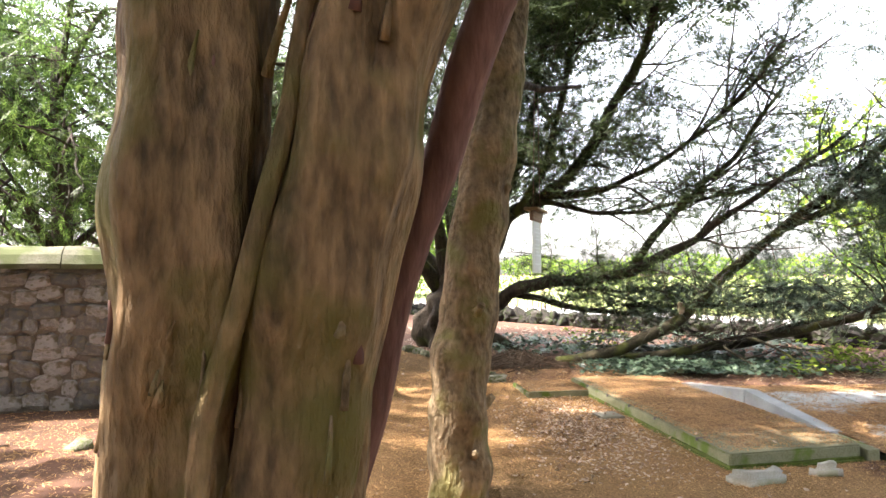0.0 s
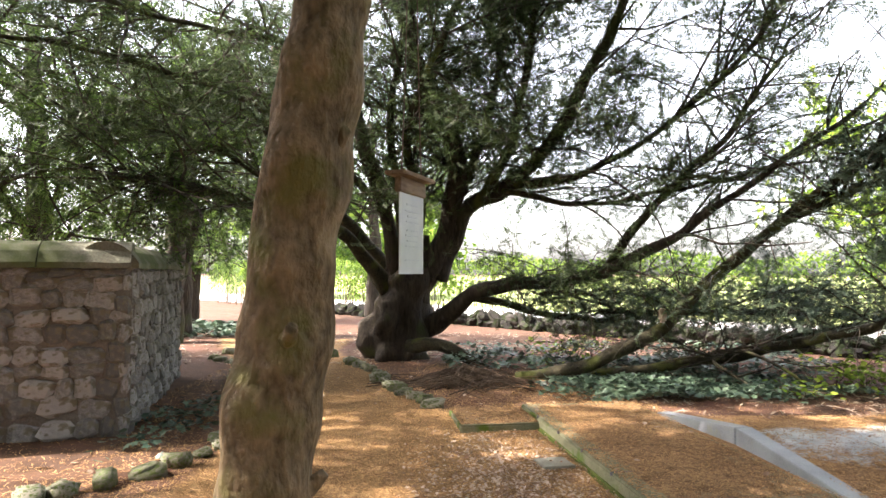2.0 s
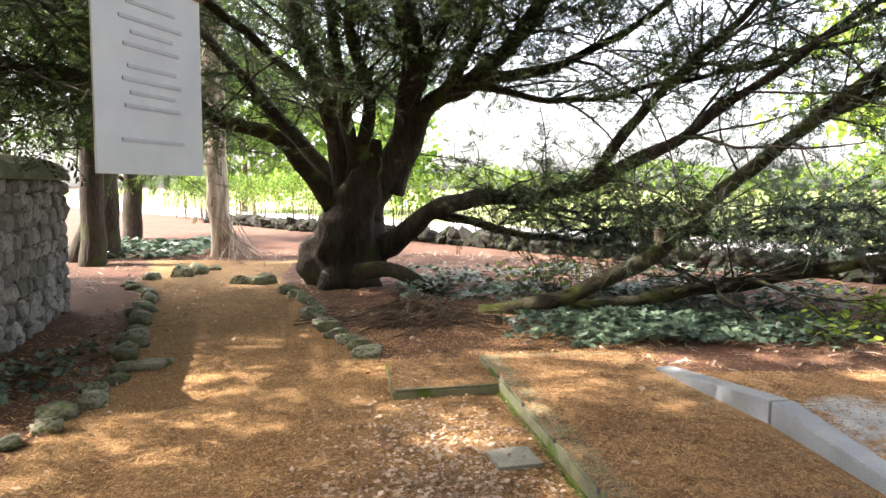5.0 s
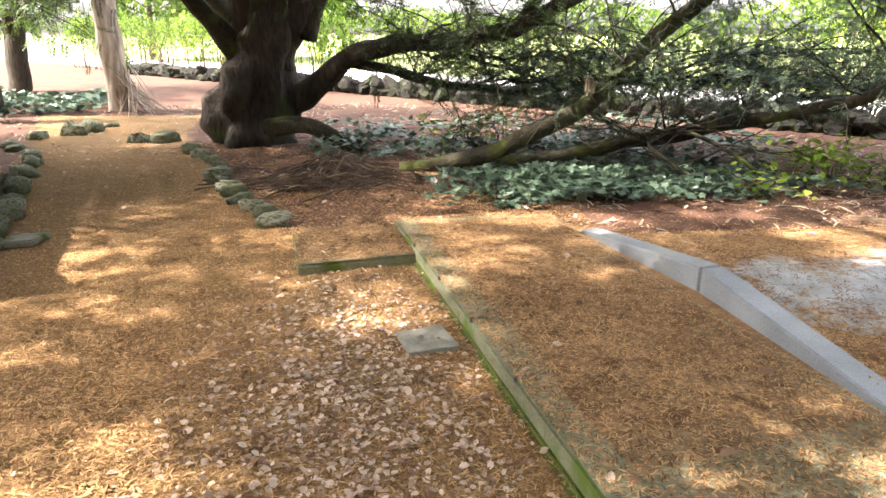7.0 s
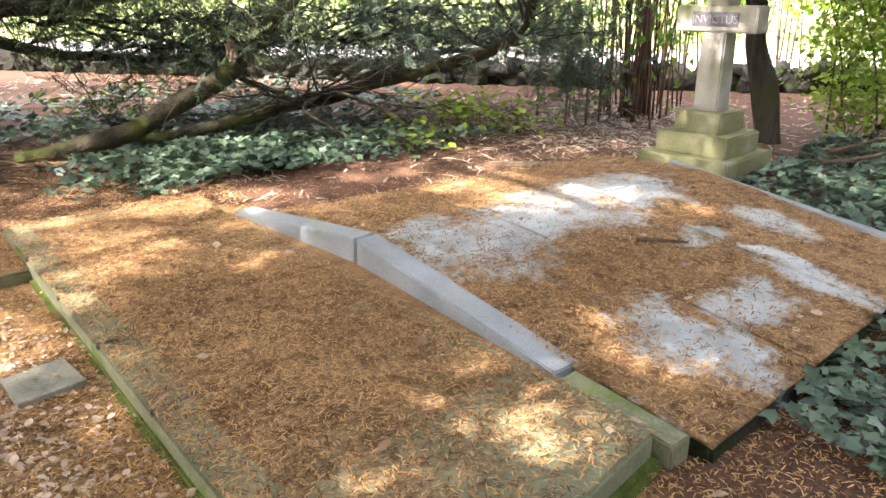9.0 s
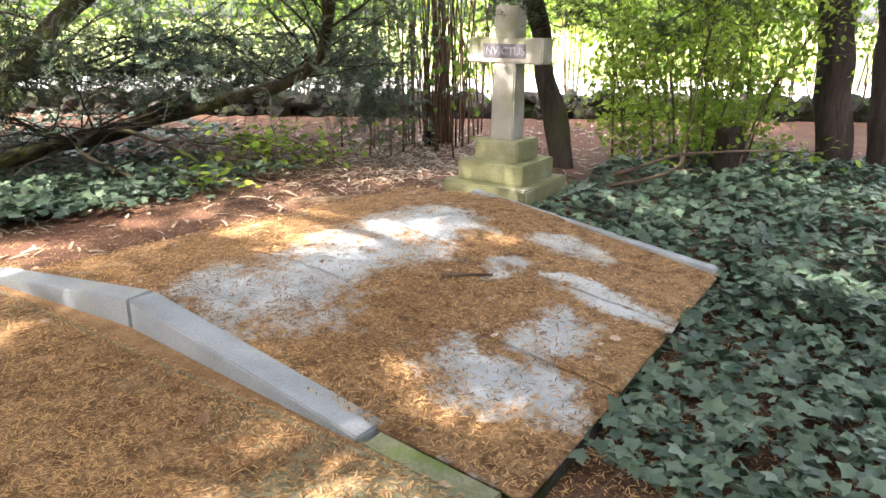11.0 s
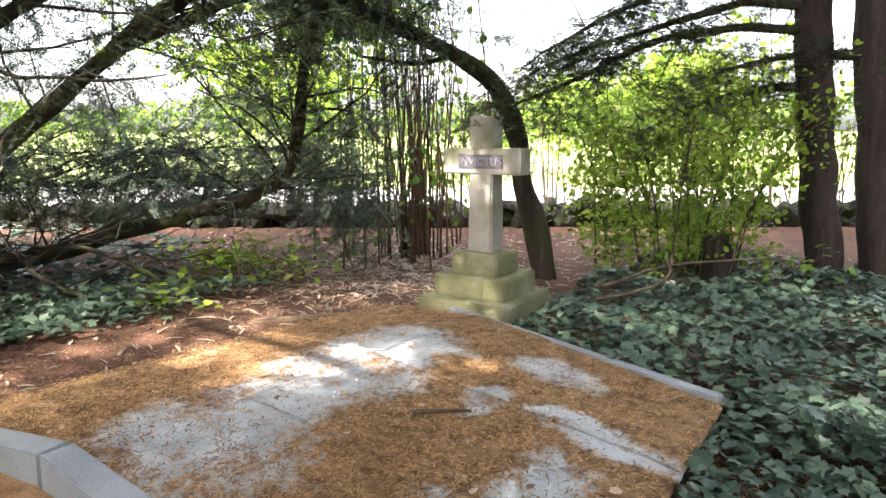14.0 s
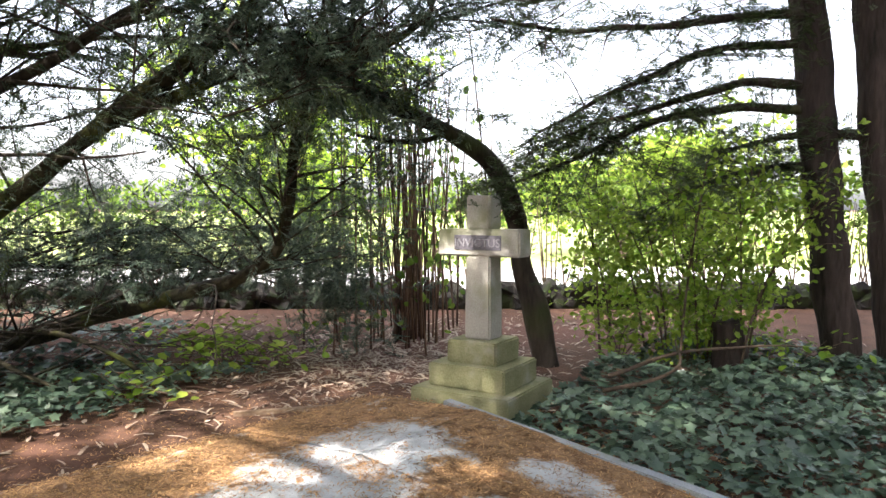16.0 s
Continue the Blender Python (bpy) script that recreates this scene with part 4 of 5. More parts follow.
for i in range(70):
    if i % 10 == 0:
        bend = rng.uniform(-0.25, 0.25)
        v, f = tube_data(spline([(0, 0, -0.05), (bend * 0.2, 0, 0.9), (bend * 0.5, 0.05, 1.9), (bend, 0.1, 2.9)], 0.3), 0.013, 0.007, 6, lump=0.1)
        cane_me = mesh_from("cane", [tuple(q) for q in v], f, M_bamboo, True)
    c = put("cane", cane_me, bamboo)
    core = i < 42
    c.matrix_basis = pose(rng.gauss(0.15, 0.13) if core else rng.gauss(-0.1, 0.55), rng.gauss(0, 0.15) if core else rng.gauss(0.1, 0.45), 0, rng.gauss(0, 2.5), rng.gauss(0, 2.5), rng.uniform(0, 360)) @ Matrix.Diagonal((1, 1, rng.uniform(0.7, 1.15), 1))
bp_ = [np.array([(rng.gauss(-0.1, 0.5), rng.gauss(0, 0.4), rng.uniform(0.3, 2.9)) for _ in range(40)])]
foliage("leaves", bp_, 420, (0.2, 0.2, 0.3), 0.09, M_hedge, bamboo, "leaf", 0.2, 0.6)

shrub = empty("broadleaf_shrub", "bright yellow-green broadleaf shrub with thin stems", "shrub", loc=(0, 0, 0))
roots = [(9.78 + rng.gauss(0, 0.45), 7.7 + rng.gauss(0, 0.42)) for _ in range(20)]
SH = []
for x, y in roots:
    a = rng.uniform(0, 6.28)
    l_ = rng.uniform(0.2, 0.7)
    SH.append(spline([(x, y, -0.05), (x + 0.3 * l_ * math.cos(a), y + 0.3 * l_ * math.sin(a), 0.8), (x + l_ * math.cos(a), y + l_ * math.sin(a), rng.uniform(1.3, 2.0))]))
for p in SH:
    tubes("stem", [(p, 0.014, 0.005)], M_stem, shrub, sides=5)
sh2 = twigs_from(SH, 260, 0.55, 0.006, rise=0.1, start=0.15)
tubes("twig_mass", sh2, M_stem, shrub, sides=3)
foliage("leaves", [t[0] for t in sh2], 8200, (0.11, 0.11, 0.11), 0.058, M_bright, shrub, "leaf", 0.45, 0.35)

def conifer(name, pts, r0, r1, boughs, label):
    t = tree_empty(name, label)
    limb("trunk", pts, r0, r1, M_pinebark, t, "", 24, 0.08, lump=0.14, flute=0.04, wob=0.02, freq=2.6)
    paths = []
    for b in boughs:
        limb("bough", b, 0.05, 0.012, M_bark, t, "", 8, 0.12, wob=0.03)
        paths.append(spline(b))
    w = twigs_from(paths, 34 * len(boughs), 0.9, 0.008, rise=-0.1, start=0.05)
    w2 = twigs_from([q[0] for q in w], 50 * len(boughs), 0.45, 0.004, rise=-0.1)
    tubes("twig_mass", w + w2, M_bark, t, sides=3)
    # top and long boughs above view, stretched sunward to shade trunks and stump
    foliage("top", [spline([(pts[-1][0], pts[-1][1], 5.6), (pts[-1][0] - 1.5, pts[-1][1] + dy, 6.0)]) for dy in (-2.5, 0.5, -0.8)], 900, (0.7, 0.7, 0.3), 0.5, M_yew, t, flat=0.7, zmin=5.0)
    high = [spline([(pts[-1][0], pts[-1][1], z), (pts[-1][0] - 3.0, pts[-1][1] + dy, z + 0.2), (pts[-1][0] - 6.0, pts[-1][1] + dy * 1.3, z - 0.3)]) for z, dy in ((5.6, -0.6), (5.9, 0.1), (6.5, -0.2), (6.9, 0.2))]
    for h in high:
        limb("bough", [tuple(h[0]), tuple(h[len(h) // 2]), tuple(h[-1])], 0.07, 0.02, M_bark, t, "", 8, 0.3)
    foliage("high_foliage", high, 1500, (0.4, 0.35, 0.2), 0.5, M_yew, t, flat=0.7, zmin=5.0)
    foliage("needles", [q[0] for q in w + w2], 800 * len(boughs), (0.06, 0.06, 0.05), 0.15, M_yew, t, "fine", 0.7, 0.1)
    return t


conifer("dark_conifer", [(10.12, 6.45, -0.1), (10.08, 6.6, 1.3), (10.05, 6.75, 2.7), (10.05, 6.85, 4.1), (10.05, 6.9, 7.0)], 0.175, 0.15,
        [[(10.07, 6.75, 3.33), (9.16, 7.2, 3.2), (8.26, 7.6, 3.02), (7.43, 7.9, 2.87), (6.71, 8.08, 2.84)],
         [(10.05, 6.8, 3.08), (9.26, 7.33, 2.97), (8.58, 7.58, 2.72), (7.96, 7.9, 2.39), (7.4, 8.13, 2.1)],
         [(10.03, 6.8, 2.68), (9.47, 7.19, 2.68), (8.8, 7.56, 2.46), (8.25, 7.94, 2.26), (7.64, 8.23, 2.02)],
         [(10.0, 6.8, 2.44), (9.48, 7.29, 2.45), (8.71, 7.78, 2.29), (8.14, 8.04, 2.0), (7.45, 8.44, 1.69)],
         [(10.0, 6.8, 3.9), (9.2, 7.6, 4.0), (8.0, 8.0, 3.8), (6.8, 8.1, 3.6)],
         [(10.1, 6.8, 4.3), (9.0, 6.4, 4.3), (7.8, 6.8, 4.1), (6.5, 7.4, 3.9)],
         [(10.0, 6.8, 1.9), (9.6, 7.2, 1.85), (9.2, 7.6, 1.7)]], "tall dark conifer with bare drooping lower boughs")
conifer("dark_conifer", [(10.3, 6.0, -0.1), (10.28, 6.14, 1.3), (10.27, 6.27, 2.7), (10.27, 6.36, 4.1), (10.27, 6.4, 7.0)], 0.18, 0.155,
        [[(10.2, 6.3, 2.2), (10.0, 7.0, 2.2), (9.7, 7.8, 2.0)], [(10.2, 6.3, 3.6), (9.9, 7.3, 3.8), (9.2, 8.2, 3.7), (8.2, 8.9, 3.4)]], "second dark conifer trunk close beside its neighbour")
stump = limb("tree_stump", [(9.35, 7.25, -0.05), (9.36, 7.26, 0.25), (9.33, 7.28, 0.45)], 0.17, 0.12, M_pinebark, None, "", 18, 0.05, lump=0.2)
tagged(stump, "dark rotten stump under the green shrub", "stump")

# ---- hedge, dark low wall behind ----
hedge = empty("roadside_hedge", "thin deciduous hedge with bare stems at its foot", "hedge")
HL = np.linalg.norm(HEDGE_B - HEDGE_A)
hs = []
for i in range(420):
    s = rng.uniform(0, HL)
    p = HEDGE_A + HD * s + HN * rng.gauss(0.7, 0.2)
    q = p + HD * rng.gauss(0, 0.25)
    hs.append((np.array([(*p, -0.05), (*(p + q) / 2 + HN * rng.gauss(0, 0.06), 0.7), (*q, rng.uniform(1.2, 1.8))]), 0.018, 0.006))
tubes("stem_mass", hs, M_stem, hedge, sides=4, kind="stuff")
n = 34000
s = nrg.uniform(0, HL, n)
pz = np.minimum(1.95, 0.55 + 1.4 * nrg.beta(1.6, 1.0, n))
px = HEDGE_A + HD * s[:, None] + HN * nrg.normal(0.7, 0.22, n)[:, None]
cl = np.array([noise.noise((a * 0.9, b * 1.6, 3.0)) for a, b in zip(s, pz)])
keep = cl + (pz - 0.9) * 0.55 > nrg.uniform(-0.35, 0.35, n)
pp = np.column_stack([px, pz + 0.12 * np.sin(s * 1.3)])[keep]
scatter("leaves", LEAF_V, LEAF_F, pp, rotations(len(pp), 0.2, 0.3), nrg.uniform(0.045, 0.105, len(pp)), M_hedge, hedge)

lowwall = empty("low_wall", "low dark tumbled stone bank at the hedge foot", "wall", kind="structure")
me_list = []
for k in range(5):
    bm = bmesh.new()
    bmesh.ops.create_icosphere(bm, subdivisions=2, radius=0.5)
    for v in bm.verts:
        v.co += noise.noise_vector(v.co * 2.4 + Vector((k * 3, 0, 0))) * 0.26
    me = bpy.data.meshes.new("stone")
    bm.to_mesh(me)
    bm.free()
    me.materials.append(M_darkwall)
    me_list.append(me)
for i in range(280):
    s_ = HL * 0.12 + HL * 0.88 * (i / 280)
    p = HEDGE_A + HD * s_ + HN * rng.gauss(0.1, 0.06)
    o = put("stone", me_list[i % 5], lowwall)
    o.matrix_basis = pose(p[0], p[1], (0.08, 0.24)[i % 2] + rng.uniform(-0.03, 0.04), rng.uniform(0, 40), rng.uniform(0, 40), rng.uniform(0, 360)) @ Matrix.Diagonal((rng.uniform(0.4, 0.65), rng.uniform(0.28, 0.4), rng.uniform(0.22, 0.32), 1))

# ---- far trees ----
def leafy_tree(name, label, x, y, h, spread, n_leaf, mat, bark, size, lowz=1.0, r=0.2, shape="leaf"):
    t = tree_empty(name, label)
    limb("trunk", [(x, y, -0.2), (x + 0.1, y, h * 0.3), (x - 0.1, y + 0.1, h * 0.75)], r, r * 0.4, bark, t, "", 14, 0.3, wob=0.06)
    ps = []
    for i in range(16):
        a = rng.uniform(0, 6.28)
        z = rng.uniform(lowz, h * 0.7)
        ps.append(spline([(x, y, z), (x + math.cos(a) * spread * 0.5, y + math.sin(a) * spread * 0.5, z + 0.15 * h), (x + math.cos(a) * spread * rng.uniform(0.6, 1.1), y + math.sin(a) * spread * rng.uniform(0.6, 1.1), z + rng.uniform(0, 0.25) * h)], 0.3))
    w = twigs_from(ps, 150, spread * 0.5, 0.02, rise=0.0, start=0.2)
    tubes("limb_mass", [(p, 0.06, 0.015) for p in ps] + w, bark, t, sides=4)
    foliage("crown", [q[0] for q in w], n_leaf, (0.22, 0.22, 0.22), size, mat, t, shape, 0.3, 0.3)
    return t


leafy_tree("sunlit_tree", "sunlit yellow-green tree beyond the road", 17.5, 24.0, 7.0, 4.5, 8000, M_bright, M_stem, 0.2, 0.6)
leafy_tree("sunlit_tree", "sunlit yellow-green tree beyond the road", 23.0, 15.0, 4.2, 4.0, 6500, M_bright, M_stem, 0.19, 0.4)
for fx, fy, fh in ((-9.5, 47.0, 9.0), (-2.5, 47.0, 7.0)):
    leafy_tree("sunlit_tree", "sunlit light green tree in the field beyond the road", fx, fy, fh, 5.0, 4200, M_hedge, M_stem, 0.4, 0.8)
leafy_tree("woodland_tree", "dense dark green tree behind the stone wall", -6.5, 14.5, 8.0, 3.8, 4200, M_lightleaf, M_bark, 0.32, 1.4, 0.28, "spray")
leafy_tree("woodland_tree", "dense dark green tree behind the stone wall", -5.0, 17.2, 8.0, 3.2, 3800, M_yew, M_bark, 0.30, 2.2, 0.25, "spray")
leafy_tree("woodland_tree", "feathery green yew overhanging the stone wall", -5.7, 10.4, 6.5, 2.3, 3600, M_lightleaf, M_bark, 0.24, 1.5, 0.2, "fine")
leafy_tree("woodland_tree", "dense dark green tree behind the stone wall", -10.0, 12.0, 8.0, 4.0, 3800, M_lightleaf, M_bark, 0.32, 1.2, 0.3, "spray")
leafy_tree("woodland_tree", "light green tree beside the far path", -7.0, 24.0, 8.0, 4.0, 3600, M_lightleaf, M_bark, 0.36, 1.2, 0.3, "spray")
leafy_tree("woodland_tree", "light green tree beside the far path", -1.5, 26.0, 9.0, 4.0, 2500, M_lightleaf, M_bark, 0.36, 3.0, 0.25, "spray")
# trees out of view, added to cut low sky light on upright faces
for k, (wx, wy) in enumerate(((-5, -5), (1, -8), (7, -6), (12, -1), (-9, 1), (15.5, -0.5), (-11, -5), (4, -11), (-14, 6), (10, -6))):
    leafy_tree("woodland_tree", "unseen dense dark yew added behind the walk to block low light", wx, wy, 9.0, 4.4, 3800, M_yew, M_bark, 0.5, 0.3, 0.3)
peel = tree_empty("stripped_bark_tree", "tall trunk with pale stripped bark and shaggy base")
limb("trunk", [(-3.0, 18.8, -0.1), (-3.05, 18.8, 1.5), (-3.1, 18.8, 3.5), (-3.1, 18.8, 7)], 0.24, 0.17, M_peelbark, peel, "", 20, 0.12, wob=0.04)
tubes("shaggy_base", [(np.array([(-3 + rng.gauss(0.15, 0.1), 18.7 + rng.gauss(0, 0.1), rng.uniform(0.3, 0.9)), (-2.8 + rng.gauss(0.3, 0.25), 18.6 + rng.gauss(0, 0.3), 0.0)]), 0.012, 0.006) for _ in range(70)], M_straw, peel, sides=3)
lean = tree_empty("leaning_trunk_tree", "dark leaning trunk beyond the wall end")
limb("trunk", [(-5.7, 18.0, -0.1), (-5.2, 18.0, 1.2), (-4.7, 18.1, 3.0)], 0.2, 0.12, M_bark, lean, "", 12, 0.2)
lean2 = tree_empty("short_dark_trunk_tree", "short dark trunk beyond the wall end")
limb("trunk", [(-5.2, 18.5, -0.1), (-5.2, 18.5, 1.5), (-5.1, 18.5, 4.0)], 0.22, 0.16, M_bark, lean2, "", 12, 0.2)

# ---- edging stones of the path ----
bases = []
for k in range(6):
    bm = bmesh.new()
    bmesh.ops.create_cube(bm, size=1)
    bmesh.ops.bevel(bm, geom=bm.edges[:], offset=0.16, segments=2, affect="EDGES")
    for v in bm.verts:
        v.co += noise.noise_vector(v.co * 1.6 + Vector((k * 5, 1, 2))) * 0.22
    me = bpy.data.meshes.new("edging_stone")
    bm.to_mesh(me)
    bm.free()
    me.shade_smooth()
    me.materials.append(M_edge)
    bases.append(me)


def edge_row(pts, gap, size):
    path = spline(pts, 0.05)
    acc = 0
    nxt = 0
    for a, b in zip(path, path[1:]):
        acc += np.linalg.norm(b - a)
        if acc >= nxt:
            o = put("edging_stone", rng.choice(bases), None, "rough mossy edging stone beside the needle path", "stone", "path edging stones")
            w = rng.uniform(0.7, 1.25) * size
            o.matrix_basis = pose(a[0] + rng.gauss(0, 0.04), a[1], 0.02 + 0.02 * rng.random(), rng.gauss(0, 8), rng.gauss(0, 8), rng.uniform(0, 360)) @ Matrix.Diagonal((w, w * rng.uniform(0.6, 0.9), w * rng.uniform(0.4, 0.7), 1))
            nxt = acc + gap * rng.uniform(0.75, 1.2)


edge_row([(-0.7, 13.7, 0), (-0.3, 12.9, 0), (0.0, 11.9, 0), (0.2, 11.1, 0), (0.55, 10.3, 0), (0.85, 9.65, 0)], 0.27, 0.23)
edge_row([(-3.1, 14.3, 0), (-2.3, 13.0, 0), (-1.68, 11.0, 0), (-1.4, 10.1, 0), (-1.1, 9.1, 0), (-1.06, 8.1, 0), (-1.15, 7.65, 0), (-1.5, 6.9, 0), (-2.3, 6.3, 0), (-3.3, 6.0, 0)], 0.29, 0.21)
edge_row([(-3.1, 15.2, 0), (-2.7, 15.8, 0), (-2.5, 16.6, 0)], 0.45, 0.3)
edge_row([(-1.5, 14.6, 0), (-1.2, 14.5, 0)], 0.3, 0.3)
flat = part("flat_stone", prism([(-1.13, 9.42), (-0.9, 9.45), (-0.86, 9.68), (-1.1, 9.66)], 0.0, 0.05, 0.01, 0.004, 0), M_edge)
tagged(flat, "flat pale stone lying beside the path edging", "stone")

# ---- litter ----
def on_top(x, y):
    """Height of the surface under a point of the plan."""
    def inside(q, pt):
        return all((q[(i + 1) % 4][0] - q[i][0]) * (pt[1] - q[i][1]) - (q[(i + 1) % 4][1] - q[i][1]) * (pt[0] - q[i][0]) > 0 for i in range(4))
    if inside(A, (x, y)):
        return 0.135, "a"
    if inside(B, (x, y)):
        return 0.076, "b"
    if inside(C, (x, y)):
        w = (y - (5.64 + (x - 3.44) * 0.14)) / (9.02 - (5.64 + (x - 3.44) * 0.14))
        s_ = 0 if x < 4.3 else 1 if x < 5.2 else 2
        return 0.078 + 0.007 * s_ + vault_h(0, min(1, max(0, w))), "c"
    return ground_z(x, y) + 0.004, "g"


def litter(name, n, region, base, size, mat, label, category, flatness=0.86, skip=None):
    pos = []
    while len(pos) < n:
        x, y = region()
        z, k = on_top(x, y)
        if skip and skip(x, y, k):
            continue
        pos.append((x, y, z + rng.uniform(0, 0.008)))
    pos = np.array(pos)
    return scatter(name, base[0], base[1], pos, rotations(n, flatness), nrg.uniform(0.6, 1.4, n) * size, mat, None, label, category, kind="stuff")


def bare_vault(x, y, k):
    if k == "c":
        return vault_cover(0, 0, (x, y)) < rng.uniform(0.0, 0.62)
    if k == "g" and x > 3.3 and y > 9.0:
        return rng.random() < 0.8
    if k == "a":
        return rng.random() < 0.15
    return 0.75 < x < 2.2 and 5.4 < y < 8.6 and rng.random() < 0.5


litter("needle_litter", 210000, lambda: (rng.triangular(-2.2, 7.5, 2.4), rng.triangular(4.5, 13.5, 6.8)), (NEEDLE_V, NEEDLE_F), 0.023, M_needle, "loose orange-brown conifer needles on path and graves", "needles", skip=bare_vault)
litter("far_path_needles", 15000, lambda: (rng.uniform(-2.6, 1.0), rng.uniform(9.0, 14.5)), (NEEDLE_V, NEEDLE_F), 0.036, M_needle, "orange-brown needles trodden into the far path", "needles")
litter("path_needles", 16000, lambda: (rng.uniform(-5.0, 1.0), rng.triangular(3.2, 9.5, 6.0)), (NEEDLE_V, NEEDLE_F), 0.04, M_needle, "loose brown needles by the wall and path", "needles")
gravel = lambda: (rng.triangular(0.5, 2.25, 1.35), rng.triangular(4.9, 9.0, 7.0))
litter("fallen_leaf_litter", 4200, gravel, (LEAF_V, LEAF_F), 0.029, M_leaf, "pale curled dead leaves on the gravel grave", "leaves", 0.75, skip=lambda x, y, k: k != "g")
litter("scattered_leaves", 900, lambda: (rng.uniform(-2.5, 8), rng.uniform(4.5, 14)), (LEAF_V, LEAF_F), 0.045, M_leaf, "odd pale dead leaves among the needles", "leaves", 0.75)
litter("dry_bamboo_leaves", 2400, lambda: (rng.gauss(7.6, 1.0), rng.gauss(10.1, 0.75)), (NEEDLE_V, NEEDLE_F), 0.095, M_straw, "straw-coloured fallen bamboo leaves on the earth", "leaves", 0.85, skip=lambda x, y, k: k != "g")
litter("forest_floor_debris", 3200, lambda: (rng.uniform(-6, 12), rng.uniform(6.5, 20)), (NEEDLE_V, NEEDLE_F), 0.11, M_straw, "pale twigs and leaf bits on the earth", "debris", 0.85, skip=lambda x, y, k: k != "g" or past_hedge(x, y) > -0.4 or (x < 3.2 and y < 13.5))


# ---- ivy ----
def ivy_bed(name, label, n, region, size, zlo, zhi):
    pos = []
    while len(pos) < n:
        x, y = region()
        if on_top(x, y)[1] != "g" or past_hedge(x, y) > -0.6 or (6.4 < x < 7.3 and 7.8 < y < 8.7):
            continue
        hgt = zlo + (zhi - zlo) * max(0, 0.5 + 0.7 * noise.noise((x * 1.3, y * 1.3, 9)))
        pos.append((x, y, hgt * rng.uniform(0.55, 1.0)))
    pos = np.array(pos)
    bed = empty(name, label, "ivy", kind="stuff")
    scatter("ivy_leaves", IVY_V, IVY_F, pos, rotations(n, 0.72, -0.15), nrg.uniform(0.6, 1.35, n) * size, M_ivy, bed)
    st_ = []
    for i in range(n // 40):
        x, y, z = pos[rng.randrange(n)]
        a = rng.uniform(0, 6.28)
        st_.append((np.array([(x, y, 0.01), (x + 0.2 * math.cos(a), y + 0.2 * math.sin(a), z * 0.6), (x + 0.5 * math.cos(a), y + 0.5 * math.sin(a), z * 0.7)]), 0.005, 0.003))
    tubes("ivy_stems", st_, M_stem, bed, sides=4)
    return bed


ivy_bed("ivy_bed", "deep bed of dark green ivy beside the vault", 14000, lambda: (rng.uniform(5.6, 10.4), rng.uniform(3.2, 8.0)), 0.06, 0.02, 0.26)
ivy_bed("ivy_bed", "deep bed of dark green ivy beside the vault", 2800, lambda: (rng.uniform(3.9, 6.2), rng.uniform(4.0, 6.0)), 0.06, 0.02, 0.16)
ivy_bed("ivy_carpet", "carpet of dark ivy under the sweeping limb", 4200, lambda: (rng.triangular(2.0, 6.4, 3.6), rng.triangular(10.0, 13.2, 10.6)), 0.07, 0.02, 0.16)
ivy_bed("ivy_carpet", "patch of dark ivy beside the far path", 1500, lambda: (rng.uniform(-7, -3.4), rng.uniform(18, 22)), 0.12, 0.02, 0.3)

ivy_bed("ground_plants", "small dark weeds in the bed below the wall", 260, lambda: (rng.gauss(-1.75, 0.25), rng.gauss(9.0, 0.7)), 0.06, 0.02, 0.16)
ivy_bed("ivy_carpet", "straggling undergrowth of ivy under the yew", 2600, lambda: (rng.uniform(0.9, 7.0), rng.triangular(12.0, 16.5, 13.0)), 0.075, 0.02, 0.3)
# brushwood heap, small maple seedlings, sticks
heap = empty("brushwood_heap", "heap of thin dry brown brushwood under the limb", "branches", loc=(0, 0, 0))
hp = []
for i in range(150):
    x, y = 1.2 + rng.gauss(0, 0.4), 11.5 + rng.gauss(0, 0.28)
    a = rng.gauss(0.2, 0.8)
    l_ = rng.uniform(0.25, 0.6)
    z = max(0.01, 0.26 - 0.35 * abs(x - 1.2)) * rng.uniform(0.1, 1)
    hp.append((np.array([(x - l_ * math.cos(a), y - l_ * math.sin(a), max(0.01, z - 0.1)), (x, y, z + 0.05), (x + l_ * math.cos(a), y + l_ * math.sin(a), max(0.01, z - 0.1))]), 0.008, 0.004))
for q in hp:
    tubes("brush_stick", [q], M_stem, heap, sides=4)


def seedling(x, y, h, n, name="maple_seedling"):
    e = empty(name, "small bright green broadleaf seedling on the earth", "plant", "seedlings")
    sp = [spline([(x, y, -0.02), (x + rng.gauss(0, 0.1), y + rng.gauss(0, 0.1), h * 0.5), (x + rng.gauss(0, 0.3), y + rng.gauss(0, 0.3), h)], 0.08) for _ in range(5)]
    for p in sp:
        tubes("stem", [(p, 0.006, 0.003)], M_stem, e, sides=4)
    foliage("leaves", sp, n, (0.14, 0.14, 0.05), 0.085, M_bright, e, "leaf", 0.75, 0.1)


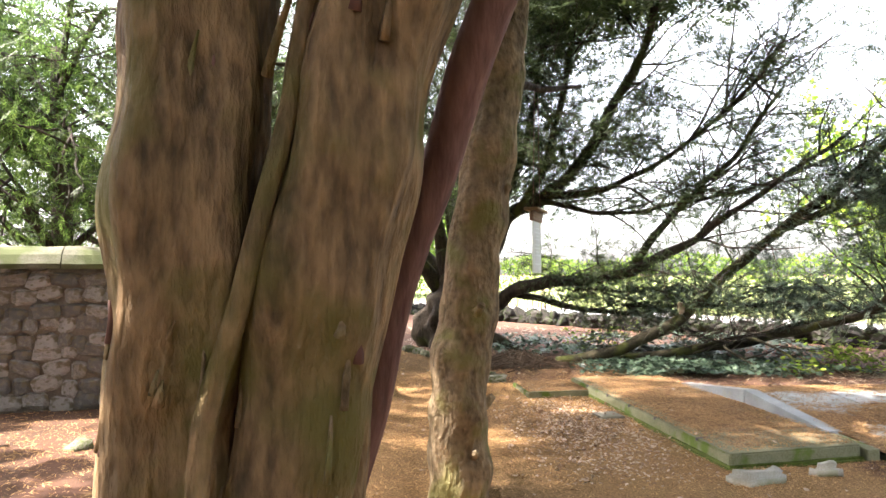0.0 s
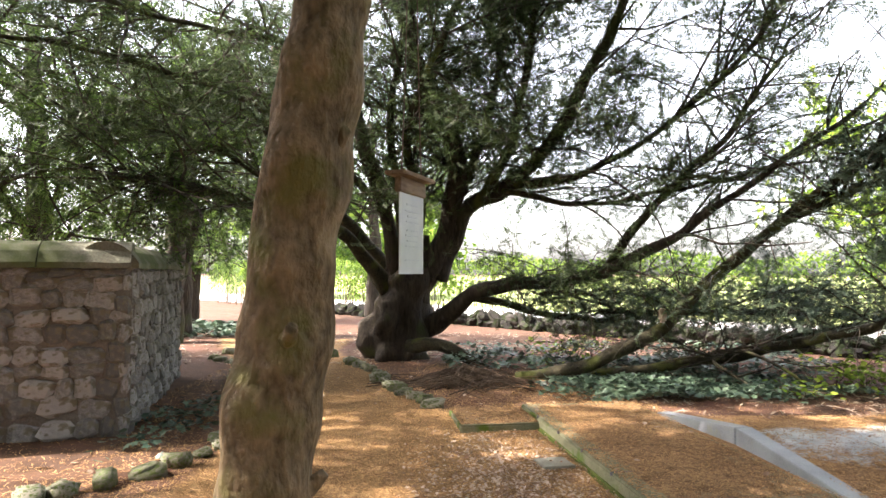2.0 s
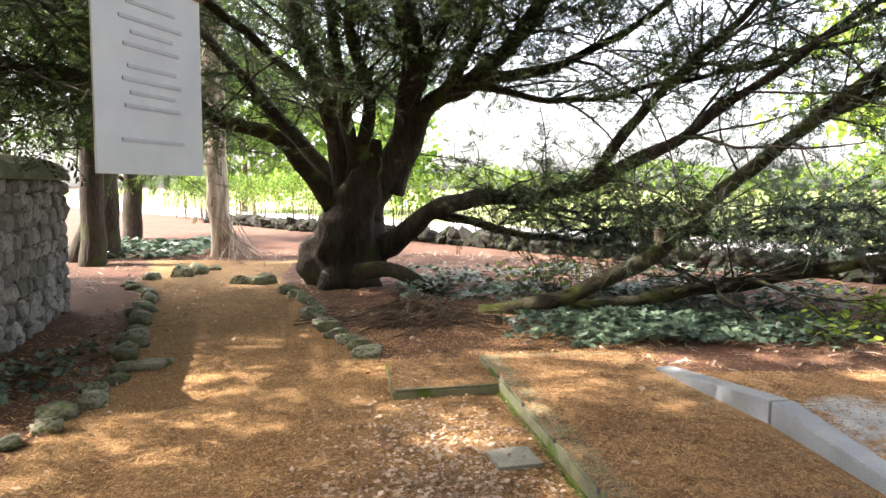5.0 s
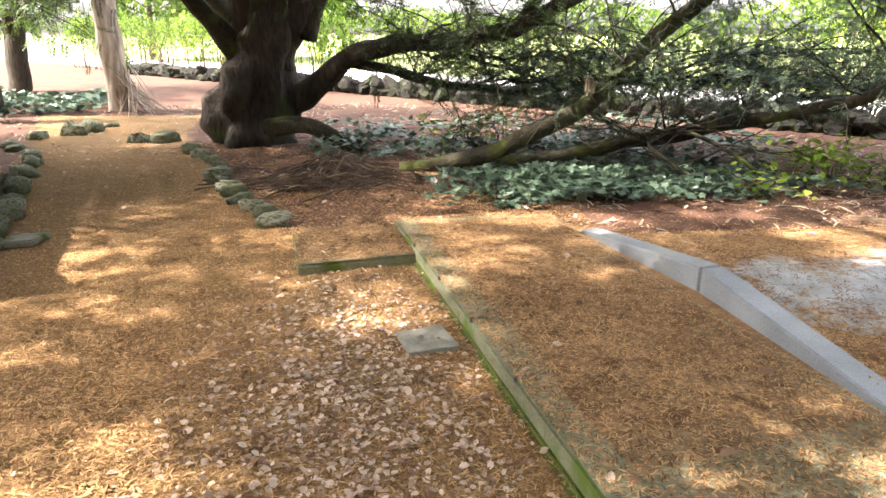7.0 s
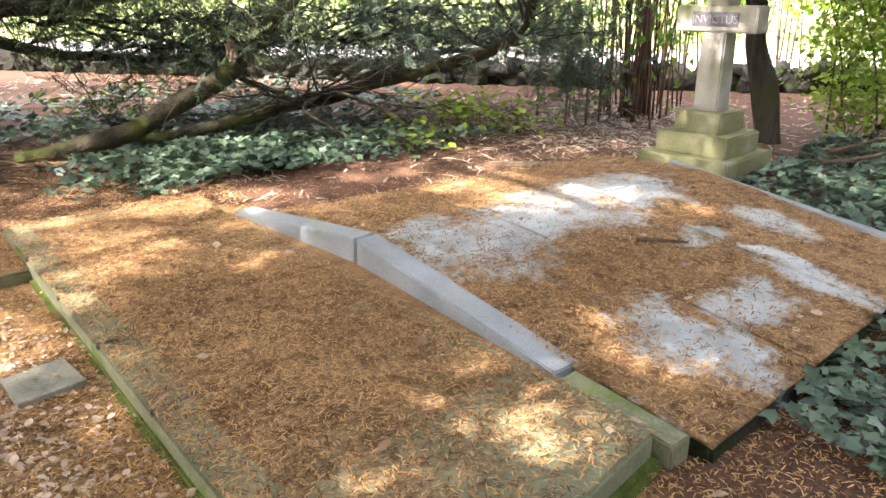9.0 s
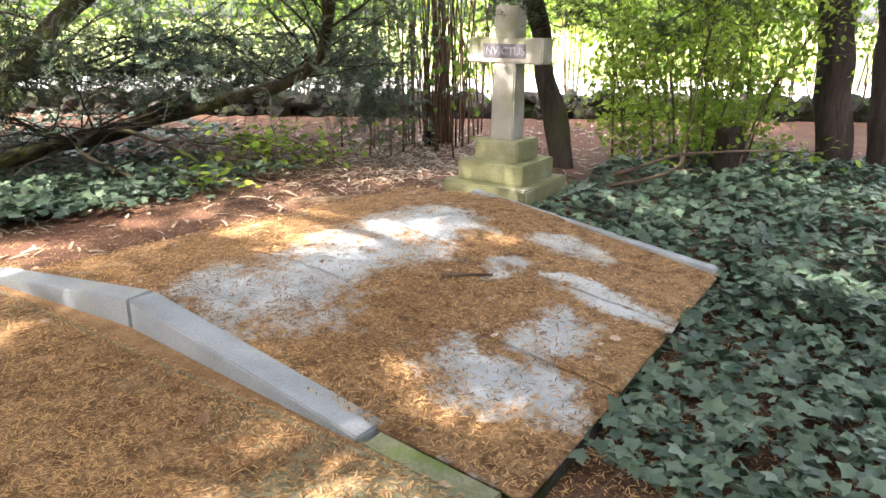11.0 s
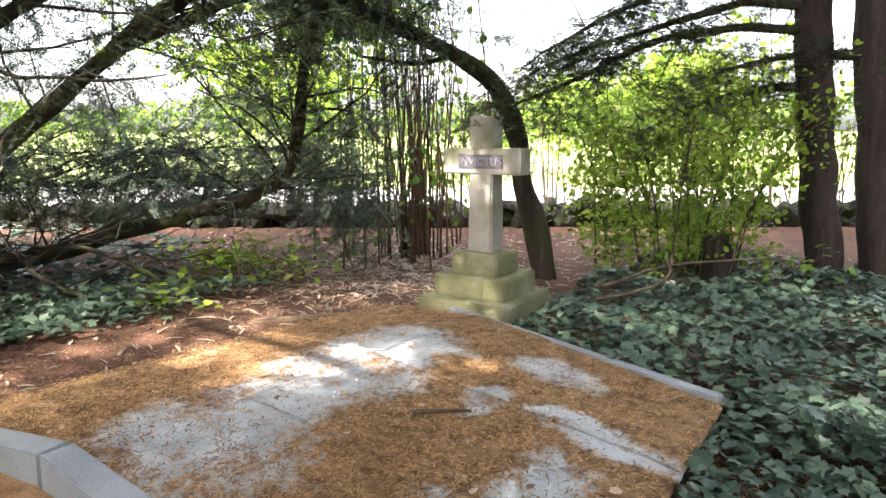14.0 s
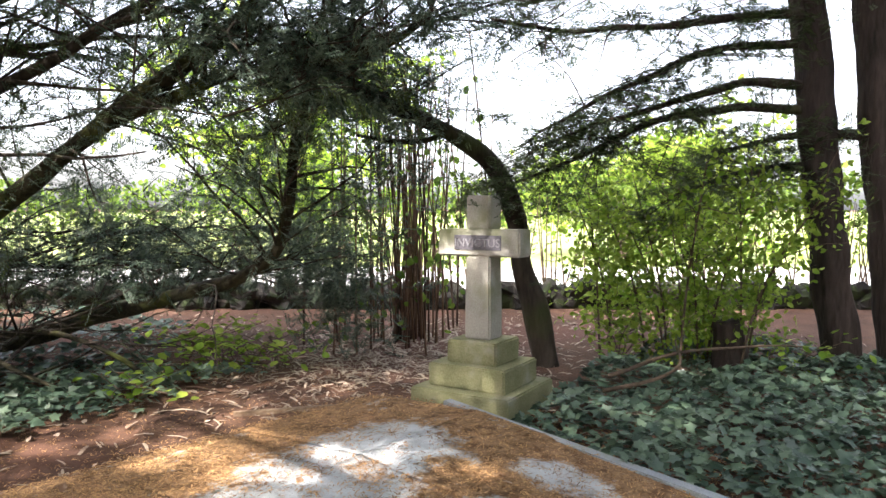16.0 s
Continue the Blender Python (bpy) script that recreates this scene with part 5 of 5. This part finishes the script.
for x, y, h, n in ((5.95, 11.0, 0.42, 120), (6.2, 10.8, 0.45, 130), (6.4, 10.62, 0.36, 100), (6.58, 10.45, 0.32, 90), (9.0, 8.2, 0.5, 160), (5.2, 10.4, 0.2, 60), (2.6, 12.9, 0.5, 90), (3.3, 13.4, 0.5, 90), (9.3, 6.6, 0.35, 60)):
    seedling(x, y, h, n)
for pts in ([(5.2, 12.0, 0.03), (6.2, 11.1, 0.05), (6.6, 10.6, 0.03)], [(7.6, 7.6, 0.2), (8.5, 7.2, 0.32), (9.4, 6.6, 0.28)], [(7.3, 7.5, 0.15), (7.7, 7.1, 0.3), (8.2, 7.3, 0.42)]):
    o = limb("fallen_branch", pts, 0.018, 0.007, M_stem, None, "", 7, 0.1, wob=0.03)
    tagged(o, "thin fallen branch lying over ivy and earth", "branch", "fallen branches")

# ---- rubble faces of the wall ----
rub = []
for k in range(6):
    bm = bmesh.new()
    bmesh.ops.create_cube(bm, size=1)
    bmesh.ops.bevel(bm, geom=bm.edges[:], offset=0.2, segments=1, affect="EDGES")
    for v in bm.verts:
        v.co += noise.noise_vector(v.co * 1.8 + Vector((k * 4, 0, 7))) * 0.2
    me = bpy.data.meshes.new("rubble_stone")
    bm.to_mesh(me)
    bm.free()
    me.materials.append(M_rubble)
    rub.append(me)
for (a, b, d, n_, ln), s0 in zip(runs, (5.8, 0.0)):
    ang = math.degrees(math.atan2(d[1], d[0]))
    z = 0.0
    while z < 1.5:
        hgt = min(rng.uniform(0.12, 0.19), 1.56 - z)
        s_ = s0 + rng.uniform(0, 0.1)
        while s_ < ln - 0.04:
            w = min(rng.uniform(0.14, 0.32), ln - s_)
            p = a + d * (s_ + w / 2) + n_ * 0.05
            o = put("rubble_stone", rng.choice(rub), wall)
            o.matrix_basis = pose(p[0], p[1], z + hgt / 2 + rng.gauss(0, 0.02), rng.gauss(0, 7), rng.gauss(0, 9), ang) @ Matrix.Diagonal((w * 1.02, 0.13 + rng.gauss(0, 0.02), hgt * 1.05, 1))
            s_ += w
        z += hgt
